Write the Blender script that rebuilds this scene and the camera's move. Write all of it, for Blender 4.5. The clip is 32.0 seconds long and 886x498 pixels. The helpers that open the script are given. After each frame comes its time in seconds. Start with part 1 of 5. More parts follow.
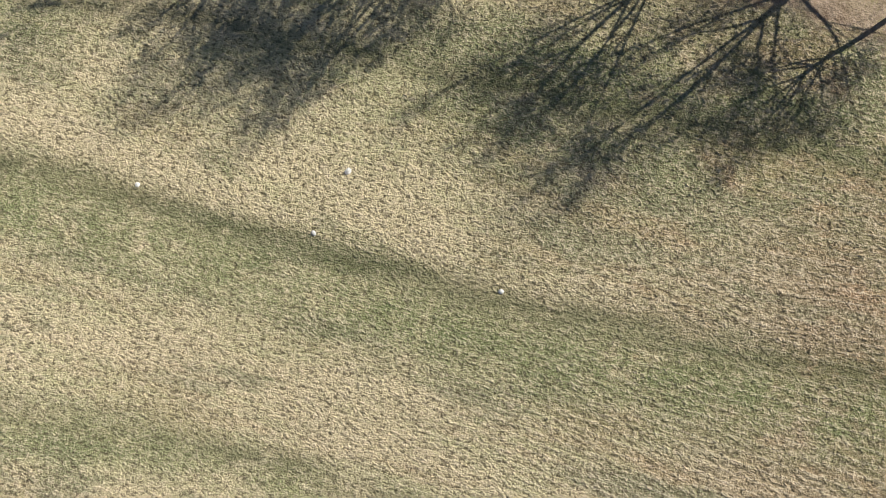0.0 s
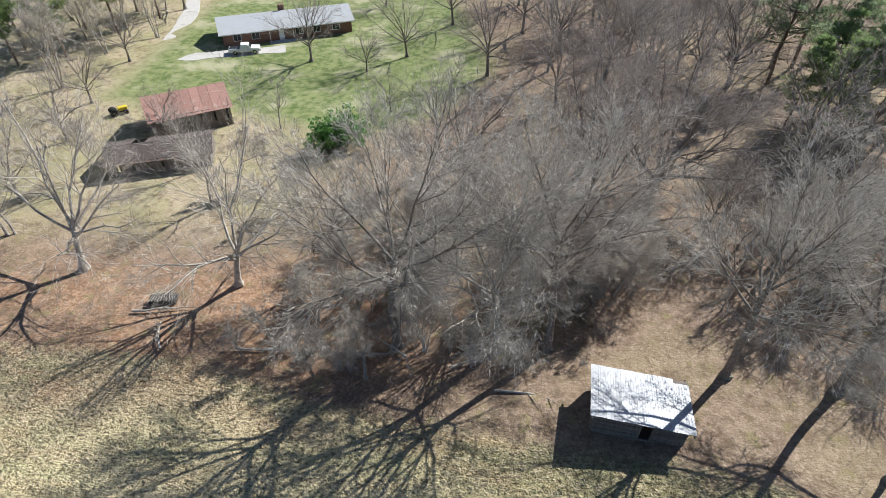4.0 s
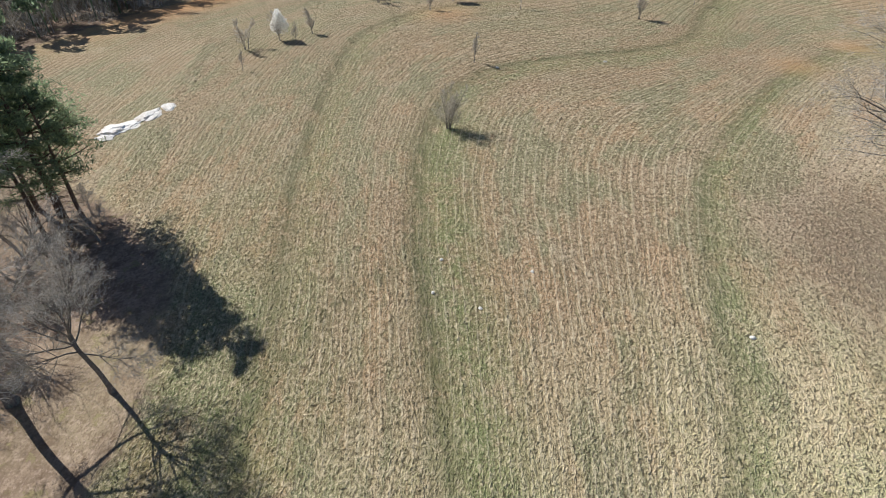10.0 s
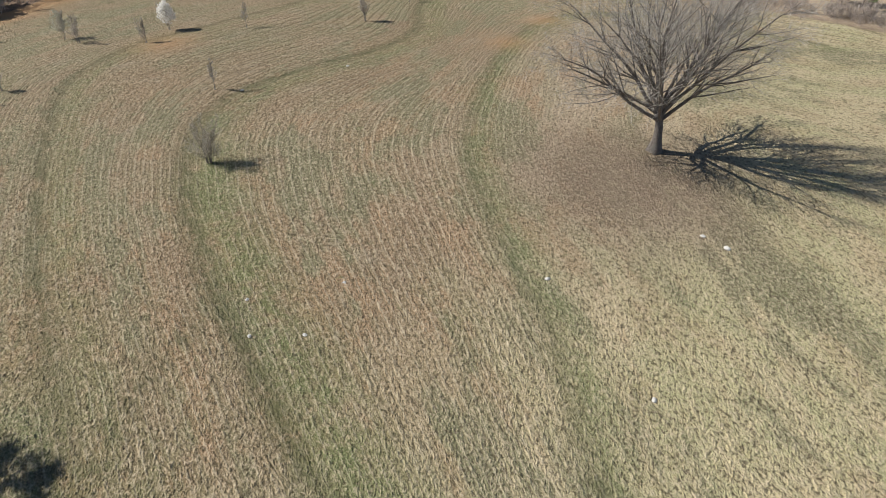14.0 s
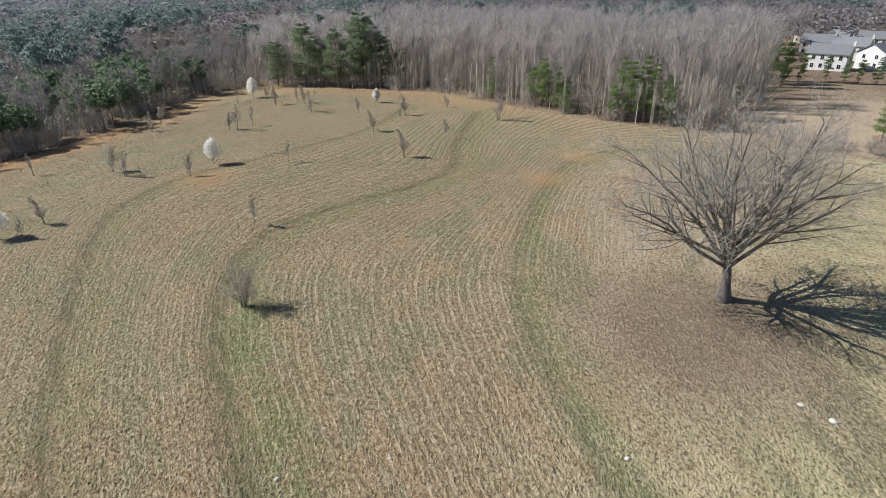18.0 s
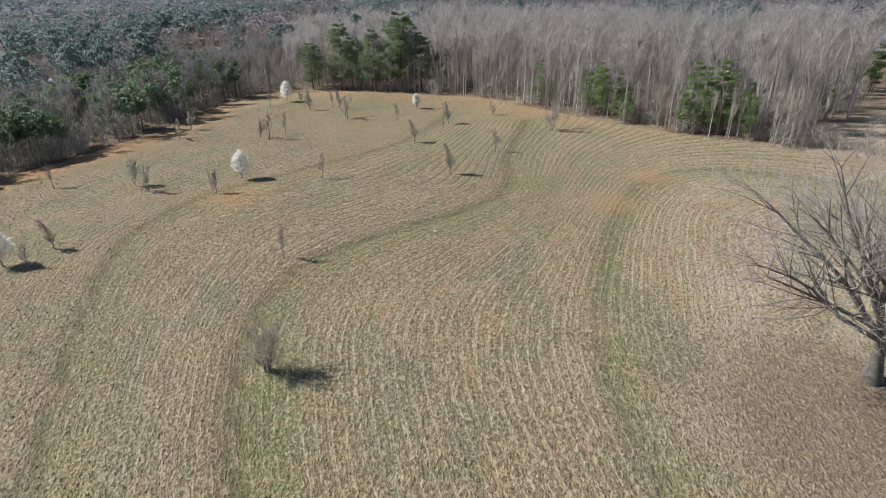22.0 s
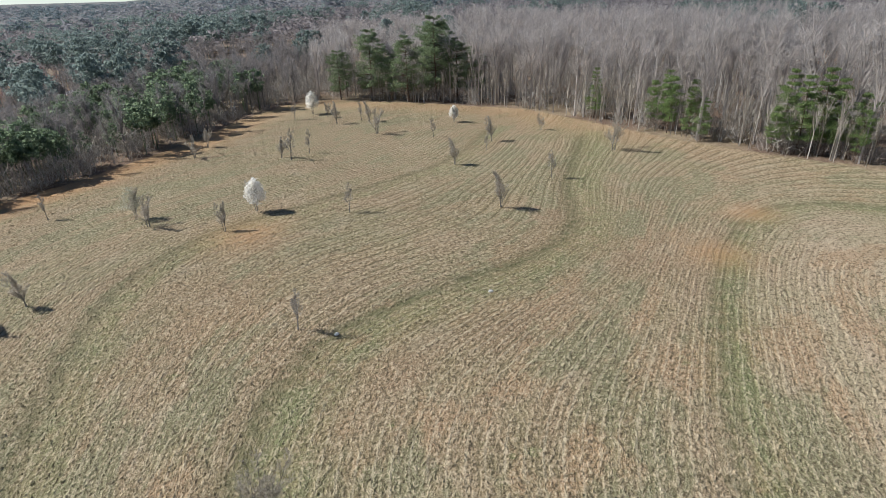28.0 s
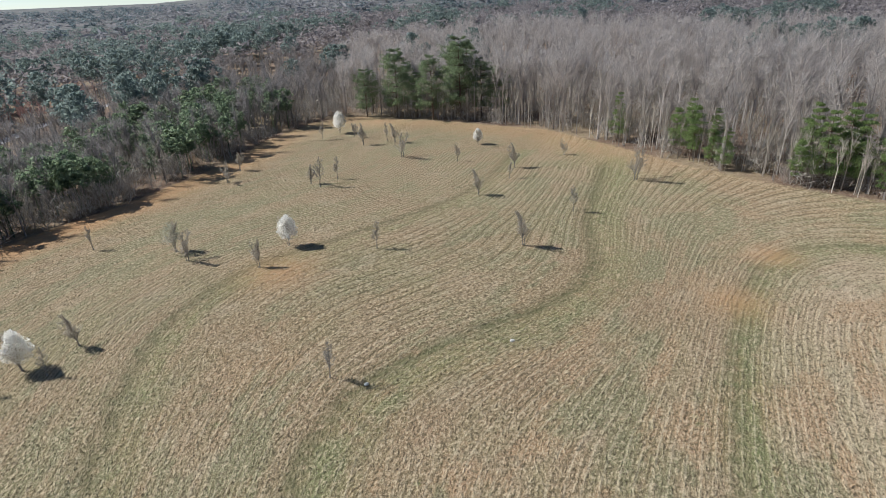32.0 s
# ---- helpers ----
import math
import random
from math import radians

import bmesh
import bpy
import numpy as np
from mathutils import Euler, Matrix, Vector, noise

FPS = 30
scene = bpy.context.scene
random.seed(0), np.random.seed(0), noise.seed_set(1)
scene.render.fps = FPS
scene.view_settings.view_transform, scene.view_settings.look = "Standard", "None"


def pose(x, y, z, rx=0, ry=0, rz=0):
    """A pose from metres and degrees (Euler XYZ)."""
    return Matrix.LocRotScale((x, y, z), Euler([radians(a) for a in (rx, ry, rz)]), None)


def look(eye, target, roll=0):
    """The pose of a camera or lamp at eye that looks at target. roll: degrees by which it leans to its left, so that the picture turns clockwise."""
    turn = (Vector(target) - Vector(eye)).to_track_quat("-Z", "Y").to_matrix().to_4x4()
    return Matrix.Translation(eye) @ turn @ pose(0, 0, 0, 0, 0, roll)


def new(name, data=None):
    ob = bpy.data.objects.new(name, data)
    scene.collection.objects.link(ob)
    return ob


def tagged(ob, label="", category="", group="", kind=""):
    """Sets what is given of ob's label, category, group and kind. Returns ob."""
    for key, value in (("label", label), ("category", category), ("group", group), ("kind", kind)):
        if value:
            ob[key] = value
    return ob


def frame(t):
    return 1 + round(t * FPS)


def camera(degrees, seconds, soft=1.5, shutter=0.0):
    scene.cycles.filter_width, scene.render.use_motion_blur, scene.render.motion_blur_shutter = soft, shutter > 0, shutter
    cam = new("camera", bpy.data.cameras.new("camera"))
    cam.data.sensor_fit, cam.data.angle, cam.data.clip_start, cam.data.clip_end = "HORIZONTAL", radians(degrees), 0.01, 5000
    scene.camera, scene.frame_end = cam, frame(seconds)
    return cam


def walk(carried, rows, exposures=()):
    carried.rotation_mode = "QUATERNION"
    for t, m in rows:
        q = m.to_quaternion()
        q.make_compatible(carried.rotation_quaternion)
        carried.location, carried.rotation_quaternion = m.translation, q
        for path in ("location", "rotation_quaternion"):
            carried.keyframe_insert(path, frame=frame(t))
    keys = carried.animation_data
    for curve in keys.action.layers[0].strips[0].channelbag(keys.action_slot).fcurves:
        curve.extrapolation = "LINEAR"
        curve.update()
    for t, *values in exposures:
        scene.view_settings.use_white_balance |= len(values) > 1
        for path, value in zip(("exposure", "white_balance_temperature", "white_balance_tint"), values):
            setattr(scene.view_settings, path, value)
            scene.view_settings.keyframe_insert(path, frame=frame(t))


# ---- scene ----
cam = camera(77.56, 32.0, soft=0.75)
PATH = [
    (0, (0.01, -0.00, 37.00), (-0.100, 0.964, 17.023), 1.42),
    (0.5, (-0.02, 0.34, 36.94), (-0.224, 2.168, 17.021), 1.27),
    (1, (-0.07, 0.86, 37.03), (-0.411, 4.011, 17.280), 1.13),
    (1.5, (-0.17, 1.32, 37.08), (-0.754, 6.731, 17.838), 0.68),
    (2, (-0.30, 1.52, 37.15), (-1.167, 9.750, 18.943), 0.44),
    (2.5, (-0.39, 1.71, 37.29), (-1.516, 12.848, 20.716), -0.20),
    (3, (-0.52, 1.93, 37.46), (-1.832, 15.581, 22.901), -0.19),
    (3.5, (-0.95, 2.31, 37.38), (-2.110, 17.236, 24.117), 0.16),
    (5.5, (-1.05, 2.06, 36.27), (1.883, 16.949, 23.247), 1.86),
    (6, (-1.19, 1.98, 35.79), (4.624, 16.174, 22.953), 2.23),
    (6.5, (-1.54, 1.94, 35.84), (6.837, 14.886, 23.108), 2.59),
    (7, (-1.69, 2.08, 35.96), (8.347, 13.771, 23.218), 2.93),
    (7.5, (-1.72, 2.09, 36.17), (9.459, 12.681, 23.409), 3.02),
    (8, (-1.54, 2.00, 36.09), (10.904, 11.144, 23.389), 2.74),
    (8.5, (-1.37, 1.89, 35.94), (12.402, 9.026, 23.317), 2.43),
    (9, (-1.43, 1.86, 35.90), (13.408, 6.561, 23.343), 2.25),
    (9.5, (-1.21, 1.53, 35.74), (14.361, 2.878, 23.253), 1.48),
    (10, (-1.28, 1.21, 35.81), (14.203, -1.167, 23.379), 0.81),
    (10.5, (-1.26, 1.16, 35.98), (13.350, -4.553, 23.578), 0.46),
    (11, (-1.13, 1.45, 35.90), (12.712, -6.015, 23.547), 0.53),
    (11.5, (-1.10, 1.73, 35.62), (12.330, -6.632, 23.382), 0.72),
    (12, (-1.03, 1.92, 35.41), (12.166, -6.880, 23.230), 0.66),
    (12.5, (-1.00, 1.97, 35.41), (12.061, -7.067, 23.254), 0.43),
    (13, (-0.95, 2.04, 35.52), (12.016, -7.094, 23.339), 0.35),
    (13.5, (-0.91, 2.06, 35.60), (12.004, -7.122, 23.398), 0.27),
    (15.5, (0.52, 1.62, 35.75), (14.325, -7.943, 24.889), 0.18),
    (16, (1.50, 1.73, 35.75), (15.698, -8.032, 25.592), 0.07),
    (16.5, (2.59, 1.68, 35.78), (17.178, -8.228, 26.350), -0.07),
    (17, (3.72, 1.48, 35.78), (18.696, -8.558, 27.111), -0.11),
    (17.5, (4.91, 1.31, 35.87), (20.002, -8.666, 27.340), -0.19),
    (18, (6.10, 1.15, 36.01), (21.261, -8.710, 27.475), -0.24),
    (18.5, (7.04, 1.06, 36.06), (22.265, -8.687, 27.502), -0.33),
    (19, (8.14, 0.90, 36.11), (23.433, -8.739, 27.548), -0.37),
    (19.5, (9.59, 0.46, 36.14), (24.944, -9.075, 27.574), -0.39),
    (20, (11.16, -0.11, 36.10), (26.586, -9.536, 27.548), -0.51),
    (20.5, (12.94, -0.86, 36.03), (28.454, -10.165, 27.494), -0.50),
    (21, (14.63, -1.50, 36.05), (30.194, -10.693, 27.492), -0.50),
    (21.5, (16.58, -2.17, 35.96), (32.220, -11.225, 27.399), -0.51),
    (22, (18.68, -2.80, 35.70), (34.387, -11.745, 27.145), -0.56),
    (22.5, (20.92, -3.39, 35.33), (36.700, -12.220, 26.785), -0.63),
    (23, (23.12, -3.89, 34.87), (38.974, -12.610, 26.356), -0.72),
    (23.5, (25.26, -4.37, 34.45), (41.180, -12.991, 25.951), -0.86),
    (24, (27.40, -4.90, 34.16), (43.447, -13.303, 25.677), -1.86),
    (24.5, (29.34, -5.50, 33.95), (45.468, -13.765, 25.494), -3.83),
    (25, (31.07, -6.32, 33.73), (47.081, -14.824, 25.283), -1.23),
    (25.5, (32.69, -7.13, 33.66), (48.727, -15.608, 25.239), -1.02),
    (27.5, (35.21, -8.41, 34.48), (51.341, -16.685, 26.044), -1.29),
    (28, (35.31, -8.54, 34.87), (51.528, -16.664, 26.445), -1.49),
    (28.5, (35.33, -8.45, 35.59), (51.586, -16.468, 27.140), -1.35),
    (29, (35.28, -8.41, 36.40), (51.591, -16.313, 27.950), -1.37),
    (29.5, (35.25, -8.43, 37.28), (51.595, -16.232, 28.809), -1.38),
    (30, (35.21, -8.43, 38.18), (51.591, -16.162, 29.702), -1.37),
    (30.5, (35.21, -8.43, 39.03), (51.630, -16.074, 30.546), -1.36),
    (31, (35.20, -8.42, 39.90), (51.638, -15.999, 31.398), -1.35),
    (31.5, (35.19, -8.52, 40.79), (51.669, -16.022, 32.294), -1.42),
    (32, (35.19, -8.54, 41.54), (51.743, -15.890, 33.056), -2.30),
]
SUN_AZ, SUN_EL = radians(45.2), radians(37.5)
EXPOSURE = [(0.0, 0.38, 6580, 10), (2.0, 0.15, 6620, 10), (3.0, 0.55, 6350, 9), (3.5, 0.65, 6250, 8), (5.5, 0.72, 6150, 8), (6.0, 0.76, 6150, 8), (7.0, 1.02, 6080, 7), (8.0, 0.66, 6130, 8), (9.0, 0.45, 6220, 8), (10.0, 0.42, 6300, 9), (11.0, 0.32, 6450, 10), (12.0, 0.18, 6500, 10), (14.0, 0.18, 6450, 10), (16.0, 0.16, 6420, 10), (18.0, 0.27, 6280, 9), (32.0, 0.3, 6230, 9)]
walk(cam, [(t, look(eye, target, roll)) for t, eye, target, roll in PATH], EXPOSURE)

# ---- sky and sun ----
world = bpy.data.worlds.new("world")
scene.world = world
world.use_nodes = True
wn = world.node_tree.nodes
sky = wn.new("ShaderNodeTexSky")
sky.sky_type, sky.sun_disc = "NISHITA", False
sky.sun_elevation, sky.sun_rotation = SUN_EL, radians(90) - SUN_AZ
sky.air_density, sky.dust_density = 0.7, 0.2
sky.ozone_density = 2.0
sky.altitude = 1500
wn["Background"].inputs["Strength"].default_value = 0.075
world.node_tree.links.new(sky.outputs[0], wn["Background"].inputs["Color"])
sun = new("sun", bpy.data.lights.new("sun", "SUN"))
sun.data.energy, sun.data.angle, sun.data.color = 5.0, radians(0.5), (1.0, 0.965, 0.91)
sun.matrix_world = look((60 * math.cos(SUN_AZ), 60 * math.sin(SUN_AZ), 60 * math.tan(SUN_EL)), (0, 0, 0))


# ---- materials ----
def nodes_of(name):
    m = bpy.data.materials.new(name)
    m.use_nodes = True
    return m, m.node_tree.nodes, m.node_tree.links, m.node_tree.nodes["Principled BSDF"]


def mixer(n, l, fac, a, b):
    x = n.new("ShaderNodeMix")
    x.data_type = "RGBA"
    for sock, v in ((x.inputs[0], fac), (x.inputs[6], a), (x.inputs[7], b)):
        if isinstance(v, (tuple, float, int)):
            sock.default_value = (*v, 1) if isinstance(v, tuple) else v
        else:
            l.new(v, sock)
    return x.outputs[2]


def noise_of(n, l, co, scale, detail=4.0, rough=0.6, stretch=None):
    t = n.new("ShaderNodeTexNoise")
    t.inputs["Scale"].default_value, t.inputs["Detail"].default_value, t.inputs["Roughness"].default_value = scale, detail, rough
    if stretch:
        mp = n.new("ShaderNodeMapping")
        mp.inputs["Scale"].default_value = stretch
        l.new(co, mp.inputs[0])
        co = mp.outputs[0]
    l.new(co, t.inputs["Vector"])
    return t.outputs["Fac"]


def ramp(n, l, fac, lo, hi):
    r = n.new("ShaderNodeMapRange")
    r.interpolation_type = "SMOOTHSTEP"
    r.inputs["From Min"].default_value, r.inputs["From Max"].default_value = lo, hi
    l.new(fac, r.inputs["Value"])
    return r.outputs["Result"]


def calc(n, l, op, a, b=0.0, c=None):
    x = n.new("ShaderNodeMath")
    x.operation = op
    for k, v in enumerate((a, b) if c is None else (a, b, c)):
        if isinstance(v, (float, int)):
            x.inputs[k].default_value = v
        else:
            l.new(v, x.inputs[k])
    return x.outputs[0]


def surface(name, dark, light, stain, scale=3.0, fine=30.0, rough=0.85, metal=0.0, bump=0.02, each=0.15, stretch=None, thin=False):
    """Two scales of variation, a stain colour and a relief; each piece varies in tone by `each`."""
    m, n, l, bsdf = nodes_of(name)
    co = n.new("ShaderNodeTexCoord").outputs["Object"]
    big, small = noise_of(n, l, co, scale, stretch=stretch), noise_of(n, l, co, fine, 5, 0.7, stretch)
    col = mixer(n, l, ramp(n, l, small, 0.3, 0.7), dark, light)
    col = mixer(n, l, ramp(n, l, big, 0.5, 0.75), col, stain)
    hsv = n.new("ShaderNodeHueSaturation")
    rnd = n.new("ShaderNodeObjectInfo").outputs["Random"] if not thin else n.new("ShaderNodeNewGeometry").outputs["Random Per Island"]
    l.new(calc(n, l, "MULTIPLY_ADD", rnd, 2 * each, 1 - each), hsv.inputs["Value"])
    l.new(col, hsv.inputs["Color"])
    l.new(hsv.outputs[0], bsdf.inputs["Base Color"])
    bsdf.inputs["Roughness"].default_value, bsdf.inputs["Metallic"].default_value = rough, metal
    bsdf.inputs["Specular IOR Level"].default_value = 0.3
    if bump:
        b = n.new("ShaderNodeBump")
        b.inputs["Distance"].default_value, b.inputs["Strength"].default_value = bump, 0.8
        l.new(small, b.inputs["Height"])
        l.new(b.outputs[0], bsdf.inputs["Normal"])
    return m


def leafy(name, dark, light, each=0.3, let_by=0.25, rough=0.6):
    """Leaves, needles and petals: every clump has its own tone, and some light goes through."""
    m, n, l, bsdf = nodes_of(name)
    geo = n.new("ShaderNodeNewGeometry").outputs["Random Per Island"]
    co = n.new("ShaderNodeTexCoord").outputs["Object"]
    big = noise_of(n, l, co, 0.35, 3)
    f = calc(n, l, "ADD", calc(n, l, "MULTIPLY", geo, 0.6), calc(n, l, "MULTIPLY", big, 0.5))
    col = mixer(n, l, ramp(n, l, f, 0.2, 0.85), dark, light)
    l.new(col, bsdf.inputs["Base Color"])
    bsdf.inputs["Roughness"].default_value = rough
    bsdf.inputs["Specular IOR Level"].default_value = 0.25
    tr = n.new("ShaderNodeBsdfTranslucent")
    l.new(col, tr.inputs["Color"])
    mx = n.new("ShaderNodeMixShader")
    mx.inputs[0].default_value = let_by
    l.new(bsdf.outputs[0], mx.inputs[1])
    l.new(tr.outputs[0], mx.inputs[2])
    l.new(mx.outputs[0], n["Material Output"].inputs["Surface"])
    return m


BARK_GREY = surface("grey_bark", (0.17, 0.15, 0.13), (0.42, 0.39, 0.35), (0.30, 0.30, 0.25), 1.5, 9, 0.9, bump=0.03, stretch=(1, 1, 0.35))
BARK_DARK = surface("dark_bark", (0.12, 0.10, 0.085), (0.27, 0.235, 0.20), (0.19, 0.18, 0.15), 1.5, 9, 0.9, bump=0.03, stretch=(1, 1, 0.35))
BARK_PALE = surface("pale_bark", (0.25, 0.22, 0.19), (0.56, 0.52, 0.46), (0.28, 0.25, 0.21), 1.2, 6, 0.85, bump=0.02, stretch=(1, 1, 0.4))
BARK_PINE = surface("pine_bark", (0.09, 0.06, 0.045), (0.2, 0.14, 0.10), (0.14, 0.09, 0.06), 1.5, 10, 0.9, bump=0.04, stretch=(1, 1, 0.4))
TWIG_GREY = leafy("grey_twigs", (0.25, 0.23, 0.20), (0.62, 0.57, 0.505), let_by=0.22, rough=0.9)
TWIG_BROWN = leafy("brown_twigs", (0.21, 0.175, 0.155), (0.50, 0.435, 0.385), let_by=0.2, rough=0.9)
TWIG_PALE = leafy("pale_twigs", (0.32, 0.28, 0.235), (0.64, 0.58, 0.50), let_by=0.2, rough=0.9)
TWIG_TAN = leafy("tan_twigs", (0.38, 0.34, 0.28), (0.64, 0.58, 0.49), let_by=0.55, rough=0.9)
TWIG_RED = leafy("red_budding_twigs", (0.33, 0.19, 0.17), (0.54, 0.33, 0.30), let_by=0.4, rough=0.9)
NEEDLES = leafy("pine_needles", (0.13, 0.17, 0.105), (0.31, 0.385, 0.21), let_by=0.6)
NEEDLES_YOUNG = leafy("young_pine_needles", (0.14, 0.205, 0.08), (0.34, 0.44, 0.18), let_by=0.6)
# needle green paled and blued to stand in for distance haze
NEEDLES_HAZED = leafy("distant_conifer_needles", (0.17, 0.22, 0.21), (0.28, 0.335, 0.295), let_by=0.6)
# lightened and slightly blued, a thin haze put into the colour
NEEDLES_LOW_HAZED = leafy("lowland_pine_needles", (0.125, 0.175, 0.115), (0.26, 0.33, 0.20), let_by=0.65)
HOLLY = leafy("evergreen_leaves", (0.07, 0.16, 0.04), (0.17, 0.36, 0.09), rough=0.45, let_by=0.45)
BLOSSOM = leafy("white_blossom", (0.86, 0.84, 0.78), (0.95, 0.94, 0.91), let_by=0.65)
BLOSSOM_FAINT = leafy("opening_blossom", (0.42, 0.42, 0.3), (0.62, 0.6, 0.5), let_by=0.3)

# ---- land ----
POLY = (1.2211, -0.5530, -0.7916, -0.0216, -0.4601, 0.1218, -0.0195, -0.0130, -0.1853)


def soft_clip(v, lo, hi, s):
    v = lo + s * np.logaddexp(0, (v - lo) / s)
    return hi - s * np.logaddexp(0, (hi - v) / s)


def land(x, y):
    """Height of the ground: a low hill that falls to the barn and the woods."""
    X = soft_clip(np.asarray(x, float), -12, 240, 5) / 74
    Y = soft_clip(np.asarray(y, float), -150, 34, 6) / 74
    c = POLY
    z = 7.4 * (c[0] * X + c[1] * Y + c[2] * X * X + c[3] * X * Y + c[4] * Y * Y + c[5] * X**3 + c[6] * X * X * Y + c[7] * X * Y * Y + c[8] * Y**3)
    return z


TRACK_A = ((-90, 16), (-30, 17), (5, 13), (28, 10), (45, 10), (60, 9), (82, 6), (102, 2), (111, -4), (118, -14), (121, -34), (128, -58), (150, -80))
TRACK_B = ((-90, 6), (-32, 4), (-15, 1), (1, -1), (12, -2), (23, -2.5), (42, -3), (55, -4.5), (68, -8), (76, -13), (81, -19), (83, -30), (83.5, -45), (88, -56), (103, -65), (113, -75), (128, -90))
TRACK_C = ((-90, -14), (-20, -12), (8, -16), (19, -23), (29, -26.5), (42, -32), (50, -37), (57, -44), (70, -59), (78, -73), (80, -84), (72, -96), (40, -108))

TRACK_D = ((10, 24), (19, 16.3), (23.2, 12.2), (26.7, 9.6), (31, 7.4), (34, 4.7), (36.5, 1.1), (40, -4))


def along(track, x, y):
    """Signed distance to a track, positive on its right-hand side."""
    best, sign = np.full(x.shape, 1e9), np.ones(x.shape)
    for (x0, y0), (x1, y1) in zip(track, track[1:]):
        dx, dy = x1 - x0, y1 - y0
        s = np.clip(((x - x0) * dx + (y - y0) * dy) / (dx * dx + dy * dy), 0, 1)
        d = np.hypot(x - x0 - s * dx, y - y0 - s * dy)
        near = d < best
        best = np.where(near, d, best)
        sign = np.where(near, np.where((x - x0) * dy - (y - y0) * dx > 0, 1.0, -1.0), sign)
    return best * sign


def rounded(track, times=2):
    p = [Vector(q) for q in track]
    for _ in range(times):
        p = [p[0]] + [a.lerp(b, s) for a, b in zip(p, p[1:]) for s in (0.25, 0.75)] + [p[-1]]
    return [(q.x, q.y) for q in p]


def axis_lines(lo, hi, step, grow, limit):
    mid = list(np.arange(lo, hi + step / 2, step))
    up, down, s = [mid[-1]], [mid[0]], step
    while up[-1] < limit:
        s *= grow
        up.append(up[-1] + s)
    s = step
    while down[-1] > -limit:
        s *= grow
        down.append(down[-1] - s)
    return np.array(down[:0:-1] + mid + up[1:])


def inside(poly, x, y):
    hit = np.zeros(np.shape(x), bool)
    for (x0, y0), (x1, y1) in zip(poly, poly[1:] + poly[:1]):
        hit ^= ((y0 > y) != (y1 > y)) & (x < (x1 - x0) * (y - y0) / (y1 - y0 + 1e-9) + x0)
    return hit


def edge_gap(poly, x, y):
    """Distance to the outline of a polygon, negative inside."""
    best = np.full(np.shape(x), 1e9)
    for (x0, y0), (x1, y1) in zip(poly, poly[1:] + poly[:1]):
        dx, dy = x1 - x0, y1 - y0
        s = np.clip(((x - x0) * dx + (y - y0) * dy) / (dx * dx + dy * dy), 0, 1)
        best = np.minimum(best, np.hypot(x - x0 - s * dx, y - y0 - s * dy))
    return np.where(inside(poly, x, y), -best, best)


FIELD = [(-140, 30), (-45, 33), (-24, 32), (-12, 28), (0, 25), (14, 23), (27, 19), (40, 20), (52, 28), (62, 40), (84, 60), (110, 64), (135, 52), (160, 35), (167, 24), (174, 9), (194, -15),
         (215, -29), (232, -49), (228, -64), (197, -85), (164, -100), (134, -101), (113, -101), (95, -105), (66, -113), (38, -122), (-60, -140), (-140, -120)]
MEADOW = [(76, -110), (66, -113), (38, -122), (-60, -140), (-60, -190), (40, -188), (62, -175), (78, -150), (80, -128)]
LAWN = [(-62, 84), (-36, 80), (-20, 74), (-6, 80), (2, 96), (-2, 118), (-10, 150), (-62, 150)]
GLADE = [(60, 66), (78, 58), (96, 66), (92, 84), (72, 92), (58, 84)]


